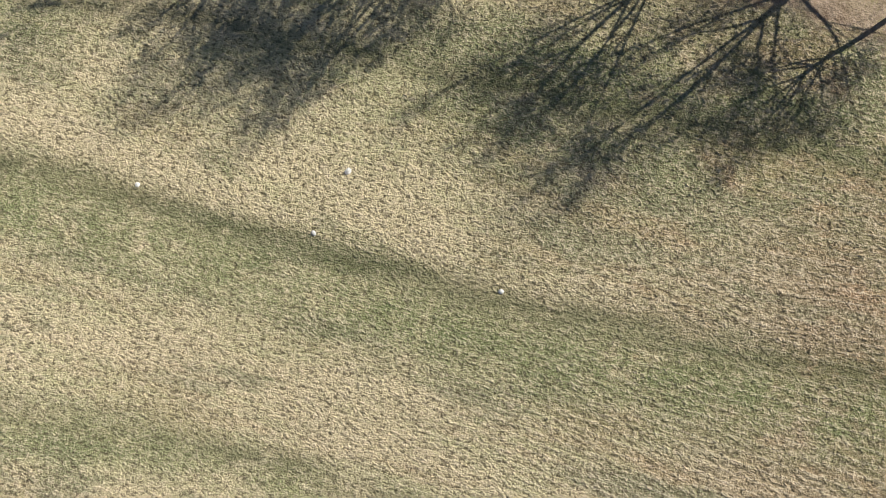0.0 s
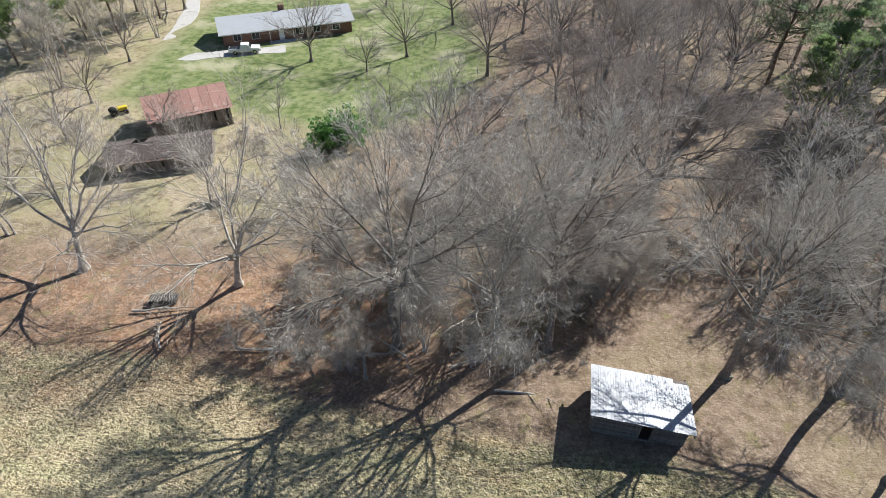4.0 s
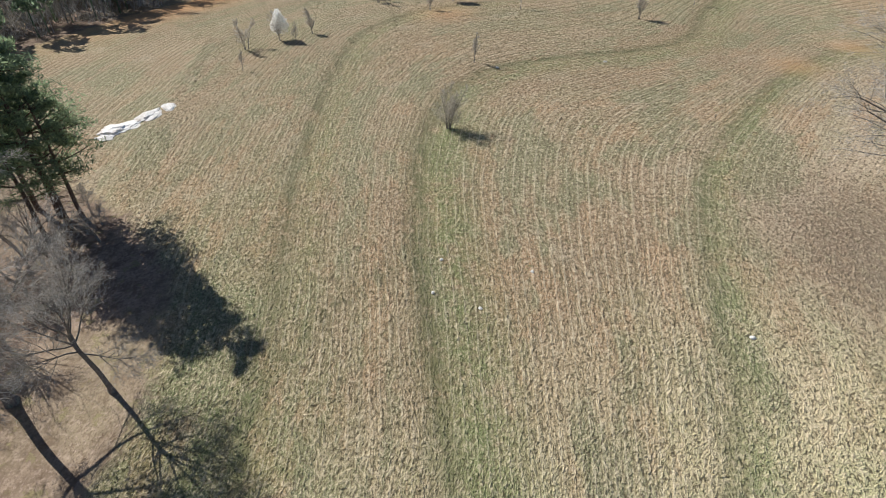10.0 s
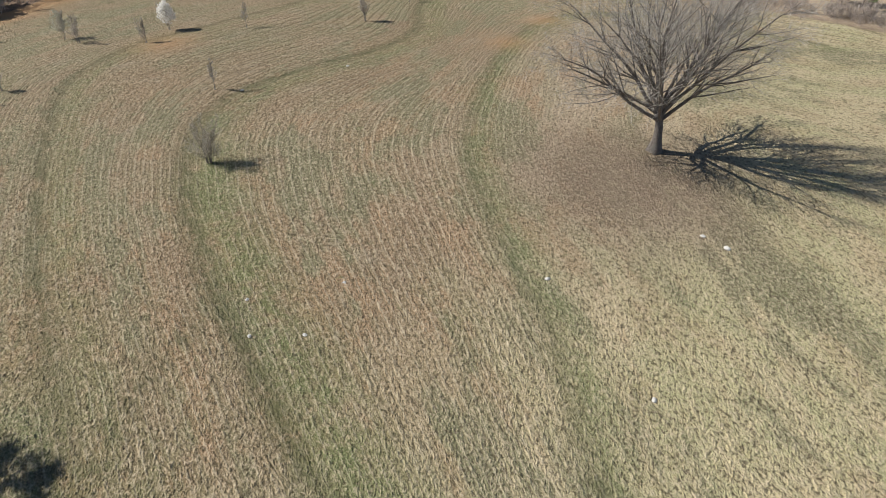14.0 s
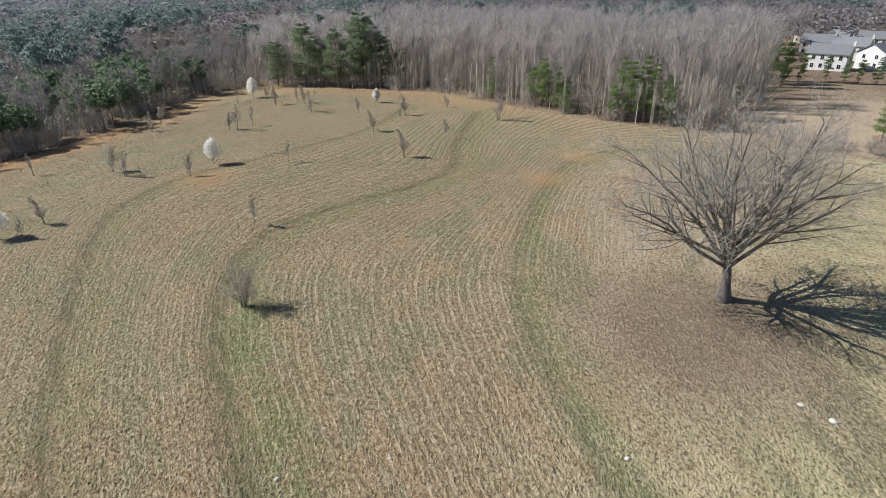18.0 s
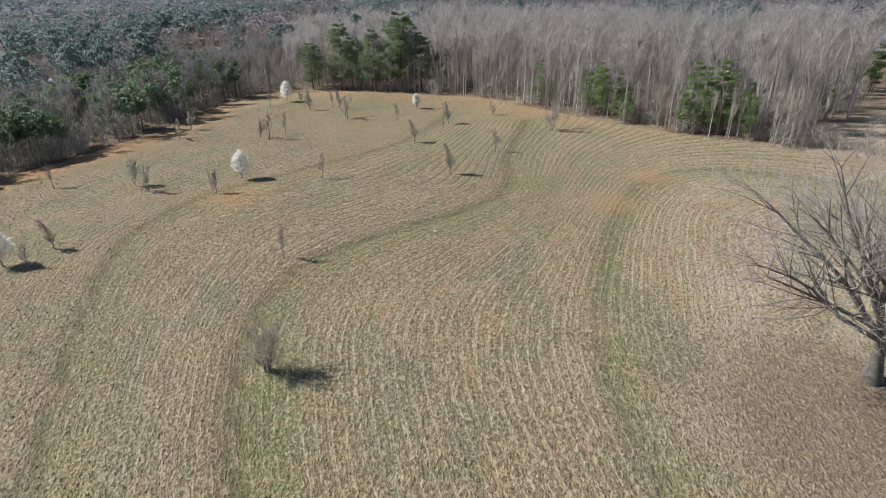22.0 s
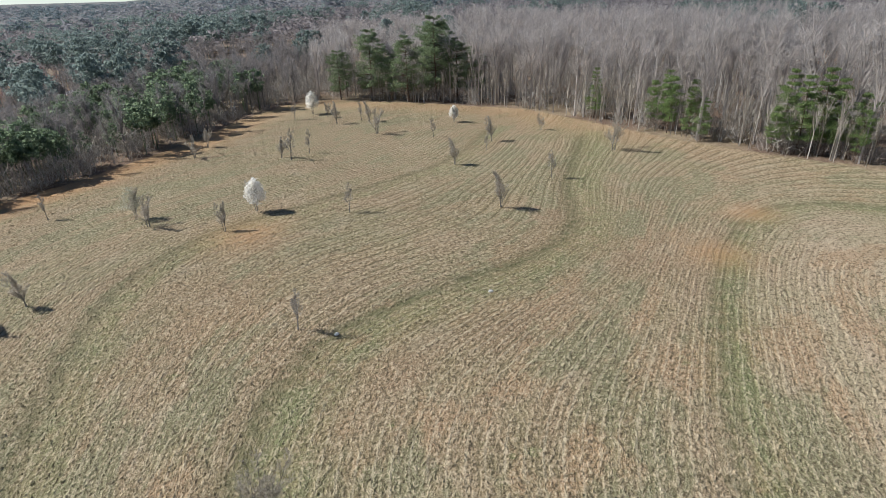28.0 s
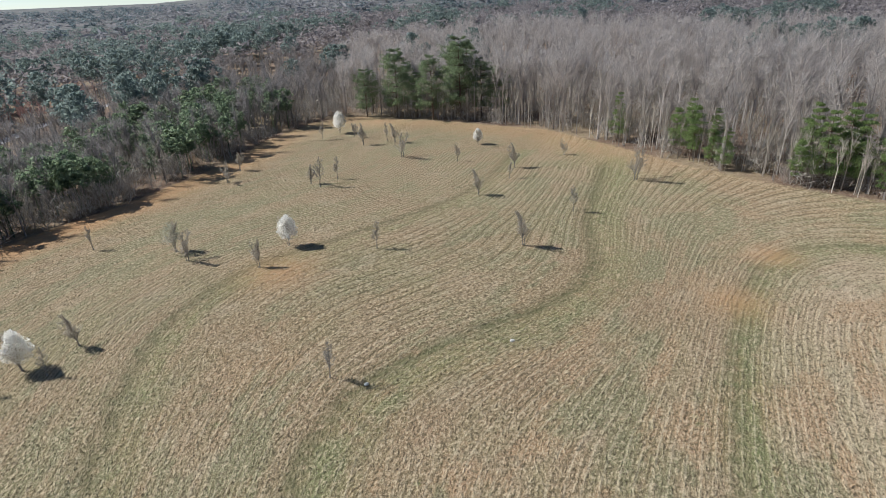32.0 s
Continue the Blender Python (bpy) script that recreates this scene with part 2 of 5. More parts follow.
def field_marks(X, Y):
    """What the ground carries at each place: mowing rows, tracks, greener strips, woods, lawn and so on."""
    ta, tb, tc = (rounded(t) for t in (TRACK_A, TRACK_B, TRACK_C))
    a, b, c = (along(t, X, Y) for t in (ta, tb, tc))
    da, db, dc = abs(a), abs(b), abs(c)
    rows = np.where(b < 0, np.where(a < 0, -18 - da, -18 * db / (da + db + 1e-6)), np.where(c > 0, 27 + dc, 27 * db / (db + dc + 1e-6)))
    track = np.maximum(np.maximum(0.9 * np.exp(-(((a + 0.4) / 0.8) ** 2)), np.exp(-(((b + 0.2) / 0.9) ** 2))), 0.8 * np.exp(-(((c - 0.3) / 0.7) ** 2)))
    track = np.maximum(track, 0.8 * np.exp(-((along(rounded(TRACK_D), X, Y) / 0.45) ** 2)))
    green = np.exp(-(((b - 2.6) / 3.0) ** 2)) * np.where(X > 62, 0.6, 0.95) + np.exp(-(((a - 2.2) / 1.6) ** 2)) * 0.55 + np.exp(-(((c - 1.6) / 1.8) ** 2)) * 0.7
    green = np.maximum(green, 0.75 * np.exp(-((Y - 14) ** 2) / 60) * np.exp(-((X - 14) ** 2) / 900))
    gap_field = edge_gap(FIELD, X, Y)
    open_field = np.clip(0.5 - gap_field / 5, 0, 1)
    meadow = np.clip(0.5 - edge_gap(MEADOW, X, Y) / 6, 0, 1) * (1 - open_field)
    lawn = np.clip(0.5 - edge_gap(LAWN, X, Y) / 5, 0, 1)
    glade = np.clip(0.5 - edge_gap(GLADE, X, Y) / 5, 0, 1)
    orange = np.exp(-(((gap_field + 4) / 8.5) ** 2)) * np.clip((X - 100) / 40, 0, 1) * np.clip(0.75 + Y / 120, 0.35, 1)
    orange = np.maximum(orange, 0.6 * np.exp(-((X - 73) ** 2 + (Y + 64) ** 2) / 14) + 0.6 * np.exp(-((X - 79) ** 2 + (Y + 78) ** 2) / 12))
    orange = np.maximum(orange, 0.6 * np.exp(-((X - 113) ** 2 + (Y + 16) ** 2) / 30))
    bare = np.exp(-(((X - 31) ** 2 + (Y + 47) ** 2) / 150) ** 1.5)
    rusty = np.exp(-(((Y - 38 - 0.05 * X) / 10.5) ** 4)) / (1 + np.exp(np.clip((X + 4) / 4, -60, 60)))
    tan = np.clip((Y - 46) / 10, 0, 1) / (1 + np.exp(np.clip((X + 22) / 4, -60, 60)))
    straw = np.clip(0.5 - (X - 14 + 0.35 * Y) / 24, 0, 1) * np.clip((30 - Y) / 9, 0, 1)
    return {"straw": straw, "rusty": rusty, "tan": tan, "rows": rows, "track": track, "green": green, "field": open_field, "meadow": meadow, "lawn": lawn, "glade": glade, "orange": orange, "bare": bare, "forest": np.clip((np.hypot(X - 60, Y) - 420) / 250, 0, 1)}, a, b, c


def mark_mesh(me, marks):
    for key, val in marks.items():
        me.attributes.new(key, "FLOAT", "POINT").data.foreach_set("value", np.ascontiguousarray(val).ravel().astype(np.float32))


LANES = {}


def lane_at(x, y):
    """The drill-row number at a place, between the points of the ground's grid."""
    i, j = np.searchsorted(LANES["x"], x) - 1, np.searchsorted(LANES["y"], y) - 1
    u, v = (x - LANES["x"][i]) / (LANES["x"][i + 1] - LANES["x"][i]), (y - LANES["y"][j]) / (LANES["y"][j + 1] - LANES["y"][j])
    r = LANES["rows"]
    return (r[j, i] * (1 - u) + r[j, i + 1] * u) * (1 - v) + (r[j + 1, i] * (1 - u) + r[j + 1, i + 1] * u) * v


def uneven(x, y, a, b, c):
    """The land with its small swells and the shallow dips of the tracks."""
    rough = np.array([noise.fractal(Vector((p * 0.06, q * 0.06, 0)), 0.9, 2.1, 4) for p, q in zip(x.ravel(), y.ravel())]).reshape(x.shape)
    return land(x, y) + 0.10 * rough - 0.12 * np.exp(-((b / 1.5) ** 2)) - 0.08 * np.exp(-((a / 1.5) ** 2)) - 0.06 * np.exp(-((c / 1.5) ** 2))


def build_ground():
    xs, ys = axis_lines(-60, 190, 1.25, 1.16, 4300), axis_lines(-125, 125, 1.25, 1.16, 4300)
    X, Y = np.meshgrid(xs, ys)
    marks, a, b, c = field_marks(X, Y)
    for _ in range(24):
        R = np.pad(marks["rows"], 1, mode="edge")
        R = (R[:-2, 1:-1] + 2 * R[1:-1, 1:-1] + R[2:, 1:-1]) / 4
        R = np.pad(R, 1, mode="edge")
        marks["rows"] = (R[1:-1, :-2] + 2 * R[1:-1, 1:-1] + R[1:-1, 2:]) / 4
    wander = np.array([noise.fractal(Vector((p * 0.11, q * 0.11, 5.0)), 0.8, 2.1, 3) for p, q in zip(X.ravel(), Y.ravel())]).reshape(X.shape)
    marks["rows"] = marks["rows"] + 0.22 * wander
    LANES.update(x=xs, y=ys, rows=marks["rows"])
    Z = uneven(X, Y, a, b, c)
    far = np.hypot(X - 60, Y)
    Z = Z + np.clip((far - 500) / 3000, 0, 1) ** 1.2 * (18 + 0.004 * X)
    ny, nx = X.shape
    V = np.stack([X, Y, Z], -1).reshape(-1, 3)
    i = np.arange(ny * nx).reshape(ny, nx)
    F = np.stack([i[:-1, :-1], i[:-1, 1:], i[1:, 1:], i[1:, :-1]], -1).reshape(-1, 4)
    me = fast_mesh("ground", V, F, smooth=True)
    mark_mesh(me, marks)
    me.materials.append(SOIL)
    ob = new("ground", me)
    tagged(ob, "rolling hill of mown dormant grass ringed by leaf-littered woods", "ground", kind="structure")
    return ob


def ground_material():
    m, n, l, bsdf = nodes_of("field_and_woodland_soil")

    def at(key):
        a = n.new("ShaderNodeAttribute")
        a.attribute_name = key
        return a.outputs["Fac"]

    co = n.new("ShaderNodeNewGeometry").outputs["Position"]
    wide, mid, fine = noise_of(n, l, co, 0.035, 4), noise_of(n, l, co, 0.16, 4), noise_of(n, l, co, 0.75, 4, 0.7)
    # bands of colour that follow the drill rows
    split = n.new("ShaderNodeSeparateXYZ")
    l.new(co, split.inputs[0])
    band = n.new("ShaderNodeCombineXYZ")
    l.new(calc(n, l, "MULTIPLY", at("rows"), 2.6), band.inputs[0])
    l.new(split.outputs[0], band.inputs[1])
    l.new(split.outputs[1], band.inputs[2])
    band = band.outputs[0]
    hue = noise_of(n, l, band, 0.07, 5, 0.65)
    strand = n.new("ShaderNodeCombineXYZ")
    l.new(calc(n, l, "MULTIPLY", at("rows"), 0.75), strand.inputs[0])
    l.new(calc(n, l, "MULTIPLY", split.outputs[0], 0.85), strand.inputs[1])
    l.new(calc(n, l, "MULTIPLY", split.outputs[1], 0.85), strand.inputs[2])
    tuft, speck = noise_of(n, l, strand.outputs[0], 3.1, 3, 0.66), noise_of(n, l, co, 8.0, 2, 0.6)
    loose = noise_of(n, l, co, 1.3, 3, 0.7)
    # drill rows: thin straw line, a shallow furrow beside it with its shade painted dark
    lane = calc(n, l, "MULTIPLY_ADD", fine, 0.16, at("rows"))
    swing = calc(n, l, "MULTIPLY", lane, 2 * math.pi / 1.02)
    wave = calc(n, l, "SINE", swing)
    straw = ramp(n, l, wave, 0.80, 1.0)
    furrow_shade = ramp(n, l, calc(n, l, "SINE", calc(n, l, "ADD", swing, 2.2)), 0.74, 1.0)
    show = calc(n, l, "MULTIPLY_ADD", ramp(n, l, noise_of(n, l, co, 0.05, 3), 0.36, 0.54), 0.65, 0.35)
    broken = calc(n, l, "MULTIPLY", show, ramp(n, l, noise_of(n, l, co, 0.30, 3), 0.28, 0.52))
    broken = calc(n, l, "MULTIPLY", broken, calc(n, l, "MULTIPLY_ADD", calc(n, l, "MULTIPLY", ramp(n, l, at("rows"), 25.0, 31.0), ramp(n, l, split.outputs[0], 60.0, 35.0)), -0.8, 1.0))
    broken = calc(n, l, "MULTIPLY", broken, calc(n, l, "MULTIPLY_ADD", ramp(n, l, split.outputs[0], 45.0, 110.0), 0.4, 0.6))
    broken = calc(n, l, "MULTIPLY", broken, calc(n, l, "MULTIPLY_ADD", ramp(n, l, loose, 0.34, 0.54), 0.7, 0.3))
    broken = calc(n, l, "MULTIPLY", broken, calc(n, l, "MULTIPLY_ADD", ramp(n, l, calc(n, l, "MULTIPLY_ADD", split.outputs[1], -1.2, split.outputs[0]), -5.0, 25.0), 0.65, 0.35))
    dull = mixer(n, l, ramp(n, l, hue, 0.4, 0.62), (0.335, 0.25, 0.152), (0.26, 0.23, 0.125))
    dull = mixer(n, l, calc(n, l, "MULTIPLY", ramp(n, l, wide, 0.46, 0.66), 0.75), dull, (0.32, 0.215, 0.13))
    bright = mixer(n, l, ramp(n, l, hue, 0.4, 0.62), (0.54, 0.42, 0.295), (0.48, 0.39, 0.26))
    grass = mixer(n, l, ramp(n, l, at("rows"), 14.0, 52.0), dull, bright)
    grass = mixer(n, l, calc(n, l, "MULTIPLY", ramp(n, l, mid, 0.52, 0.74), 0.5), grass, (0.44, 0.375, 0.265))
    grass = mixer(n, l, at("straw"), grass, mixer(n, l, ramp(n, l, hue, 0.42, 0.6), (0.60, 0.505, 0.30), (0.50, 0.46, 0.25)))
    redd = ramp(n, l, noise_of(n, l, band, 0.075, 5, 0.7), 0.50, 0.60)
    grass = mixer(n, l, calc(n, l, "MULTIPLY", redd, calc(n, l, "MULTIPLY", ramp(n, l, split.outputs[0], 120.0, 50.0), calc(n, l, "MULTIPLY_ADD", at("straw"), -0.45, 0.74))), grass, (0.405, 0.26, 0.15))
    sage = ramp(n, l, noise_of(n, l, band, 0.05, 5, 0.7), 0.50, 0.60)
    grass = mixer(n, l, calc(n, l, "MULTIPLY", sage, 0.8), grass, (0.22, 0.22, 0.12))
    gr = calc(n, l, "MULTIPLY", at("green"), ramp(n, l, calc(n, l, "ADD", fine, calc(n, l, "MULTIPLY", mid, 0.8)), 0.6, 1.05))
    sprig = calc(n, l, "MULTIPLY", ramp(n, l, noise_of(n, l, co, 0.30, 4, 0.75), 0.62, 0.76), 0.7)
    grass = mixer(n, l, calc(n, l, "MAXIMUM", calc(n, l, "MULTIPLY", gr, 0.85), sprig), grass, (0.15, 0.20, 0.07))
    grass = mixer(n, l, calc(n, l, "MULTIPLY", at("bare"), calc(n, l, "MULTIPLY", ramp(n, l, fine, 0.2, 0.55), 0.85)), grass, (0.21, 0.15, 0.105))
    # low spots between tufts darken: dark thatch, with pocket shade painted in
    grass = mixer(n, l, calc(n, l, "MULTIPLY", ramp(n, l, loose, 0.47, 0.35), 0.32), grass, (0.15, 0.12, 0.07))
    grass = mixer(n, l, calc(n, l, "MULTIPLY", ramp(n, l, loose, 0.54, 0.66), 0.35), grass, (0.60, 0.49, 0.34))
    grass = mixer(n, l, calc(n, l, "MULTIPLY", ramp(n, l, tuft, 0.48, 0.38), 0.82), grass, (0.13, 0.10, 0.06))
    grass = mixer(n, l, calc(n, l, "MULTIPLY", ramp(n, l, tuft, 0.53, 0.62), 0.52), grass, (0.64, 0.52, 0.355))
    grass = mixer(n, l, calc(n, l, "MULTIPLY", ramp(n, l, speck, 0.5, 0.66), 0.3), grass, (0.66, 0.56, 0.40))
    grass = mixer(n, l, calc(n, l, "MULTIPLY", ramp(n, l, speck, 0.47, 0.33), 0.4), grass, (0.12, 0.10, 0.055))
    grass = mixer(n, l, calc(n, l, "MULTIPLY", calc(n, l, "MULTIPLY", straw, broken), calc(n, l, "MULTIPLY_ADD", ramp(n, l, split.outputs[0], 95.0, 45.0), 0.4, 0.38)), grass, (0.60, 0.51, 0.36))
    grass = mixer(n, l, calc(n, l, "MULTIPLY", calc(n, l, "MULTIPLY", furrow_shade, broken), 0.82), grass, (0.12, 0.10, 0.055))
    # tracks: dark green worn line, deepened in colour for the shade of its bank
    grass = mixer(n, l, calc(n, l, "MULTIPLY", calc(n, l, "MULTIPLY", at("track"), ramp(n, l, fine, 0.28, 0.5)), 0.72), grass, (0.11, 0.11, 0.055))
    grass = mixer(n, l, calc(n, l, "MULTIPLY", calc(n, l, "MULTIPLY", at("orange"), ramp(n, l, fine, 0.2, 0.5)), 1.0), grass, (0.50, 0.295, 0.15))
    grass = mixer(n, l, calc(n, l, "MULTIPLY", gr, 0.2), grass, (0.17, 0.21, 0.08))
    grass = mixer(n, l, calc(n, l, "MULTIPLY", at("bare"), 0.45), grass, (0.22, 0.165, 0.12))
    # woodland floor
    litter = mixer(n, l, ramp(n, l, fine, 0.35, 0.65), (0.18, 0.125, 0.09), (0.33, 0.245, 0.18))
    # litter farther out: redder brown, darkened to stand in for understorey shade
    litter = mixer(n, l, ramp(n, l, split.outputs[0], 62.0, 95.0), litter, mixer(n, l, ramp(n, l, fine, 0.35, 0.65), (0.13, 0.085, 0.06), (0.24, 0.17, 0.125)))
    litter = mixer(n, l, calc(n, l, "MULTIPLY", ramp(n, l, wide, 0.46, 0.6), 0.5), litter, (0.37, 0.31, 0.19))
    litter = mixer(n, l, calc(n, l, "MULTIPLY", at("rusty"), ramp(n, l, calc(n, l, "ADD", fine, mid), 0.75, 1.12)), litter, mixer(n, l, ramp(n, l, loose, 0.4, 0.65), (0.25, 0.14, 0.08), (0.44, 0.28, 0.175)))
    litter = mixer(n, l, at("tan"), litter, mixer(n, l, ramp(n, l, mid, 0.4, 0.6), (0.47, 0.395, 0.265), (0.37, 0.345, 0.185)))
    litter = mixer(n, l, calc(n, l, "MULTIPLY", ramp(n, l, noise_of(n, l, co, 4.0, 4, 0.7), 0.5, 0.62), 0.5), litter, (0.52, 0.405, 0.315))
    litter = mixer(n, l, calc(n, l, "MULTIPLY", ramp(n, l, noise_of(n, l, co, 1.1, 4, 0.75), 0.52, 0.62), 0.6), litter, (0.16, 0.11, 0.07))
    litter = mixer(n, l, calc(n, l, "MULTIPLY", ramp(n, l, noise_of(n, l, co, 0.55, 4, 0.75), 0.56, 0.66), 0.55), litter, (0.30, 0.27, 0.13))
    litter = mixer(n, l, calc(n, l, "MULTIPLY", ramp(n, l, speck, 0.5, 0.68), 0.7), litter, (0.15, 0.10, 0.07))
    litter = mixer(n, l, calc(n, l, "MULTIPLY", ramp(n, l, noise_of(n, l, co, 0.4, 5, 0.7), 0.53, 0.68), 0.75), litter, (0.17, 0.125, 0.085))
    pale = mixer(n, l, ramp(n, l, tuft, 0.4, 0.66), (0.46, 0.375, 0.265), (0.34, 0.25, 0.175))
    green = mixer(n, l, ramp(n, l, fine, 0.35, 0.62), (0.12, 0.16, 0.055), (0.25, 0.275, 0.12))
    green = mixer(n, l, ramp(n, l, mid, 0.5, 0.7), green, (0.40, 0.38, 0.24))
    blend = calc(n, l, "ADD", at("field"), calc(n, l, "MULTIPLY_ADD", fine, 0.9, -0.45))
    col = mixer(n, l, ramp(n, l, blend, 0.3, 0.7), litter, grass)
    col = mixer(n, l, at("meadow"), col, pale)
    col = mixer(n, l, at("glade"), col, mixer(n, l, ramp(n, l, mid, 0.4, 0.6), (0.36, 0.28, 0.15), (0.40, 0.33, 0.2)))
    col = mixer(n, l, at("lawn"), col, green)
    canopy = mixer(n, l, ramp(n, l, noise_of(n, l, co, 0.008, 5, 0.65), 0.42, 0.58), (0.105, 0.125, 0.115), (0.20, 0.19, 0.19))
    col = mixer(n, l, at("forest"), col, canopy)
    l.new(col, bsdf.inputs["Base Color"])
    bsdf.inputs["Roughness"].default_value, bsdf.inputs["Specular IOR Level"].default_value = 0.95, 0.1
    h = calc(n, l, "MULTIPLY_ADD", tuft, 0.50, calc(n, l, "MULTIPLY_ADD", loose, 0.2, calc(n, l, "MULTIPLY", fine, 0.2)))
    h = calc(n, l, "MULTIPLY_ADD", calc(n, l, "MULTIPLY", wave, calc(n, l, "MULTIPLY", broken, at("field"))), 0.08, h)
    h = calc(n, l, "MULTIPLY_ADD", at("track"), -0.12, h)
    h = calc(n, l, "MULTIPLY_ADD", speck, 0.22, h)
    b = n.new("ShaderNodeBump")
    b.inputs["Distance"].default_value = 0.6
    l.new(calc(n, l, "MULTIPLY_ADD", at("field"), 0.65, 0.35), b.inputs["Strength"])
    l.new(h, b.inputs["Height"])
    l.new(b.outputs[0], bsdf.inputs["Normal"])
    return m


SOIL = ground_material()


# ---- mesh helpers ----
def fast_mesh(name, V, F, smooth=False):
    """A mesh from arrays; every face has as many corners as F has columns."""
    me = bpy.data.meshes.new(name)
    V, F = np.asarray(V, np.float32), np.asarray(F, np.int32)
    me.vertices.add(len(V))
    me.vertices.foreach_set("co", V.ravel())
    me.loops.add(F.size)
    me.loops.foreach_set("vertex_index", F.ravel())
    me.polygons.add(len(F))
    me.polygons.foreach_set("loop_start", np.arange(0, F.size, F.shape[1], dtype=np.int32))
    me.polygons.foreach_set("use_smooth", np.full(len(F), smooth))
    me.update(calc_edges=True)
    return me


def part_mesh(name, me, material, parent, label=""):
    if not me.materials:
        me.materials.append(material)
    ob = new(name, me)
    ob.parent = parent
    return tagged(ob, label)


def part(name, bm, material, parent, label=""):
    me = bpy.data.meshes.new(name)
    bm.normal_update()
    bm.to_mesh(me)
    bm.free()
    return part_mesh(name, me, material, parent, label)


def thing(name, m, label, category, group="", kind=""):
    ob = new(name)
    ob.empty_display_size = 0.2
    ob.matrix_basis = m
    return tagged(ob, label, category, group, kind)


def box(bm, x0, y0, z0, x1, y1, z1, bevel=0.0):
    r = bmesh.ops.create_cube(bm, size=1.0)
    vs = r["verts"]
    bmesh.ops.scale(bm, vec=(x1 - x0, y1 - y0, z1 - z0), verts=vs)
    bmesh.ops.translate(bm, vec=((x0 + x1) / 2, (y0 + y1) / 2, (z0 + z1) / 2), verts=vs)
    if bevel:
        es = list({e for v in vs for e in v.link_edges})
        bmesh.ops.bevel(bm, geom=es, offset=bevel, segments=1, affect="EDGES", profile=0.7)
    return bm


def boxed(*a, bevel=0.0):
    return box(bmesh.new(), *a, bevel=bevel)


def tubes(P0, P1, R0, R1, sides):
    """Tapered prisms from P0 to P1, all in one pair of arrays."""
    P0, P1 = np.asarray(P0, float), np.asarray(P1, float)
    R0, R1 = np.asarray(R0, float), np.asarray(R1, float)
    d = P1 - P0
    d /= np.linalg.norm(d, axis=1, keepdims=True) + 1e-9
    ref = np.where(abs(d[:, 2:3]) > 0.9, [[1.0, 0, 0]], [[0, 0, 1.0]])
    u = np.cross(d, ref)
    u /= np.linalg.norm(u, axis=1, keepdims=True)
    v = np.cross(d, u)
    a = np.arange(sides) * 2 * np.pi / sides
    ring = np.cos(a)[None, :, None] * u[:, None] + np.sin(a)[None, :, None] * v[:, None]
    V = np.concatenate([P0[:, None] + ring * R0[:, None, None], P1[:, None] + ring * R1[:, None, None]], 1)
    base = np.arange(len(P0))[:, None] * 2 * sides
    k = np.arange(sides)
    F = np.stack([base + k, base + (k + 1) % sides, base + sides + (k + 1) % sides, base + sides + k], -1)
    return V.reshape(-1, 3), F.reshape(-1, 4)


# ---- trees ----
def grow(seed, H, R, clear=0.4, lean=0.0, limbs=2, spread=45, fork=1.0, levels=4, wob=0.10, trop=0.06, ratio=0.55, kids=(2, 2, 3, 3), thin=0.011, trunks=1, bole=0.0, limbs_at_top=9, open_=1.0, droop=0.42, limb=0.44):
    """Segments of a bare tree by level: 0 trunk, 1 and 2 limbs, 3 and up twigs."""
    rng = np.random.default_rng(seed)
    segs = [[] for _ in range(levels + 1)]

    def side_way(d, ang):
        r = rng.normal(size=3)
        r -= d * (r @ d)
        r /= np.linalg.norm(r)
        return d * math.cos(ang) + r * math.sin(ang)

    def branch(p, d, L, r, lev):
        n = (9, 6, 4, 2, 1)[min(lev, 4)]
        step = L / n
        end = max(r * (0.22 if lev else (0.7 if bole else 0.22)), thin * 0.5)
        for i in range(n):
            f0, f1 = i / n, (i + 1) / n
            d = d + rng.normal(0, wob * (0.35 if lev == 0 else 1.0), 3) + np.array([0, 0, trop * (lev > 0)])
            d /= np.linalg.norm(d)
            q = p + d * step
            segs[lev].append((p, q, r + (end - r) * f0, r + (end - r) * f1))
            p = q
            if bole and lev == 0:
                if i >= n - 3:
                    for k in range(limbs_at_top // 3 + (i == n - 1)):
                        turn = 2.4 * (k + 3 * i) + rng.uniform(-0.4, 0.4)
                        ang = radians((62, 46, 24)[i - n + 3] * rng.uniform(0.7, 1.2) * open_)
                        out = np.array([math.cos(turn) * math.sin(ang), math.sin(turn) * math.sin(ang), math.cos(ang)])
                        branch(p, out, (H - p[2]) * rng.uniform(0.75, 1.0) * (1.06 - droop * math.sin(ang)), r * limb, 1)
                continue
            if lev < levels and (f1 > clear if lev == 0 else f1 > 0.2):
                c = kids[min(lev, len(kids) - 1)]
                for _ in range(c if rng.random() < 0.75 else max(1, c - 1)):
                    ang = radians(rng.normal(spread * (1.0 if lev else fork), 9))
                    nl = (H * ratio * 0.75 * (1.12 - f1 * 0.8) if lev == 0 else L * ratio * (1.25 - 0.7 * f1)) * rng.uniform(0.7, 1.2)
                    nr = max(thin, (r + (end - r) * f1) * (0.62 if lev == 0 else 0.54))
                    branch(p, side_way(d, ang), nl, min(nr, r * 0.8), lev + 1)

    for k in range(trunks):
        a = rng.uniform(0, 6.28)
        tilt = lean if trunks == 1 else 0.16 + 0.12 * rng.random()
        d = np.array([math.cos(a) * tilt, math.sin(a) * tilt, 1.0])
        off = np.array([math.cos(a), math.sin(a), 0]) * (0.0 if trunks == 1 else R * 1.4)
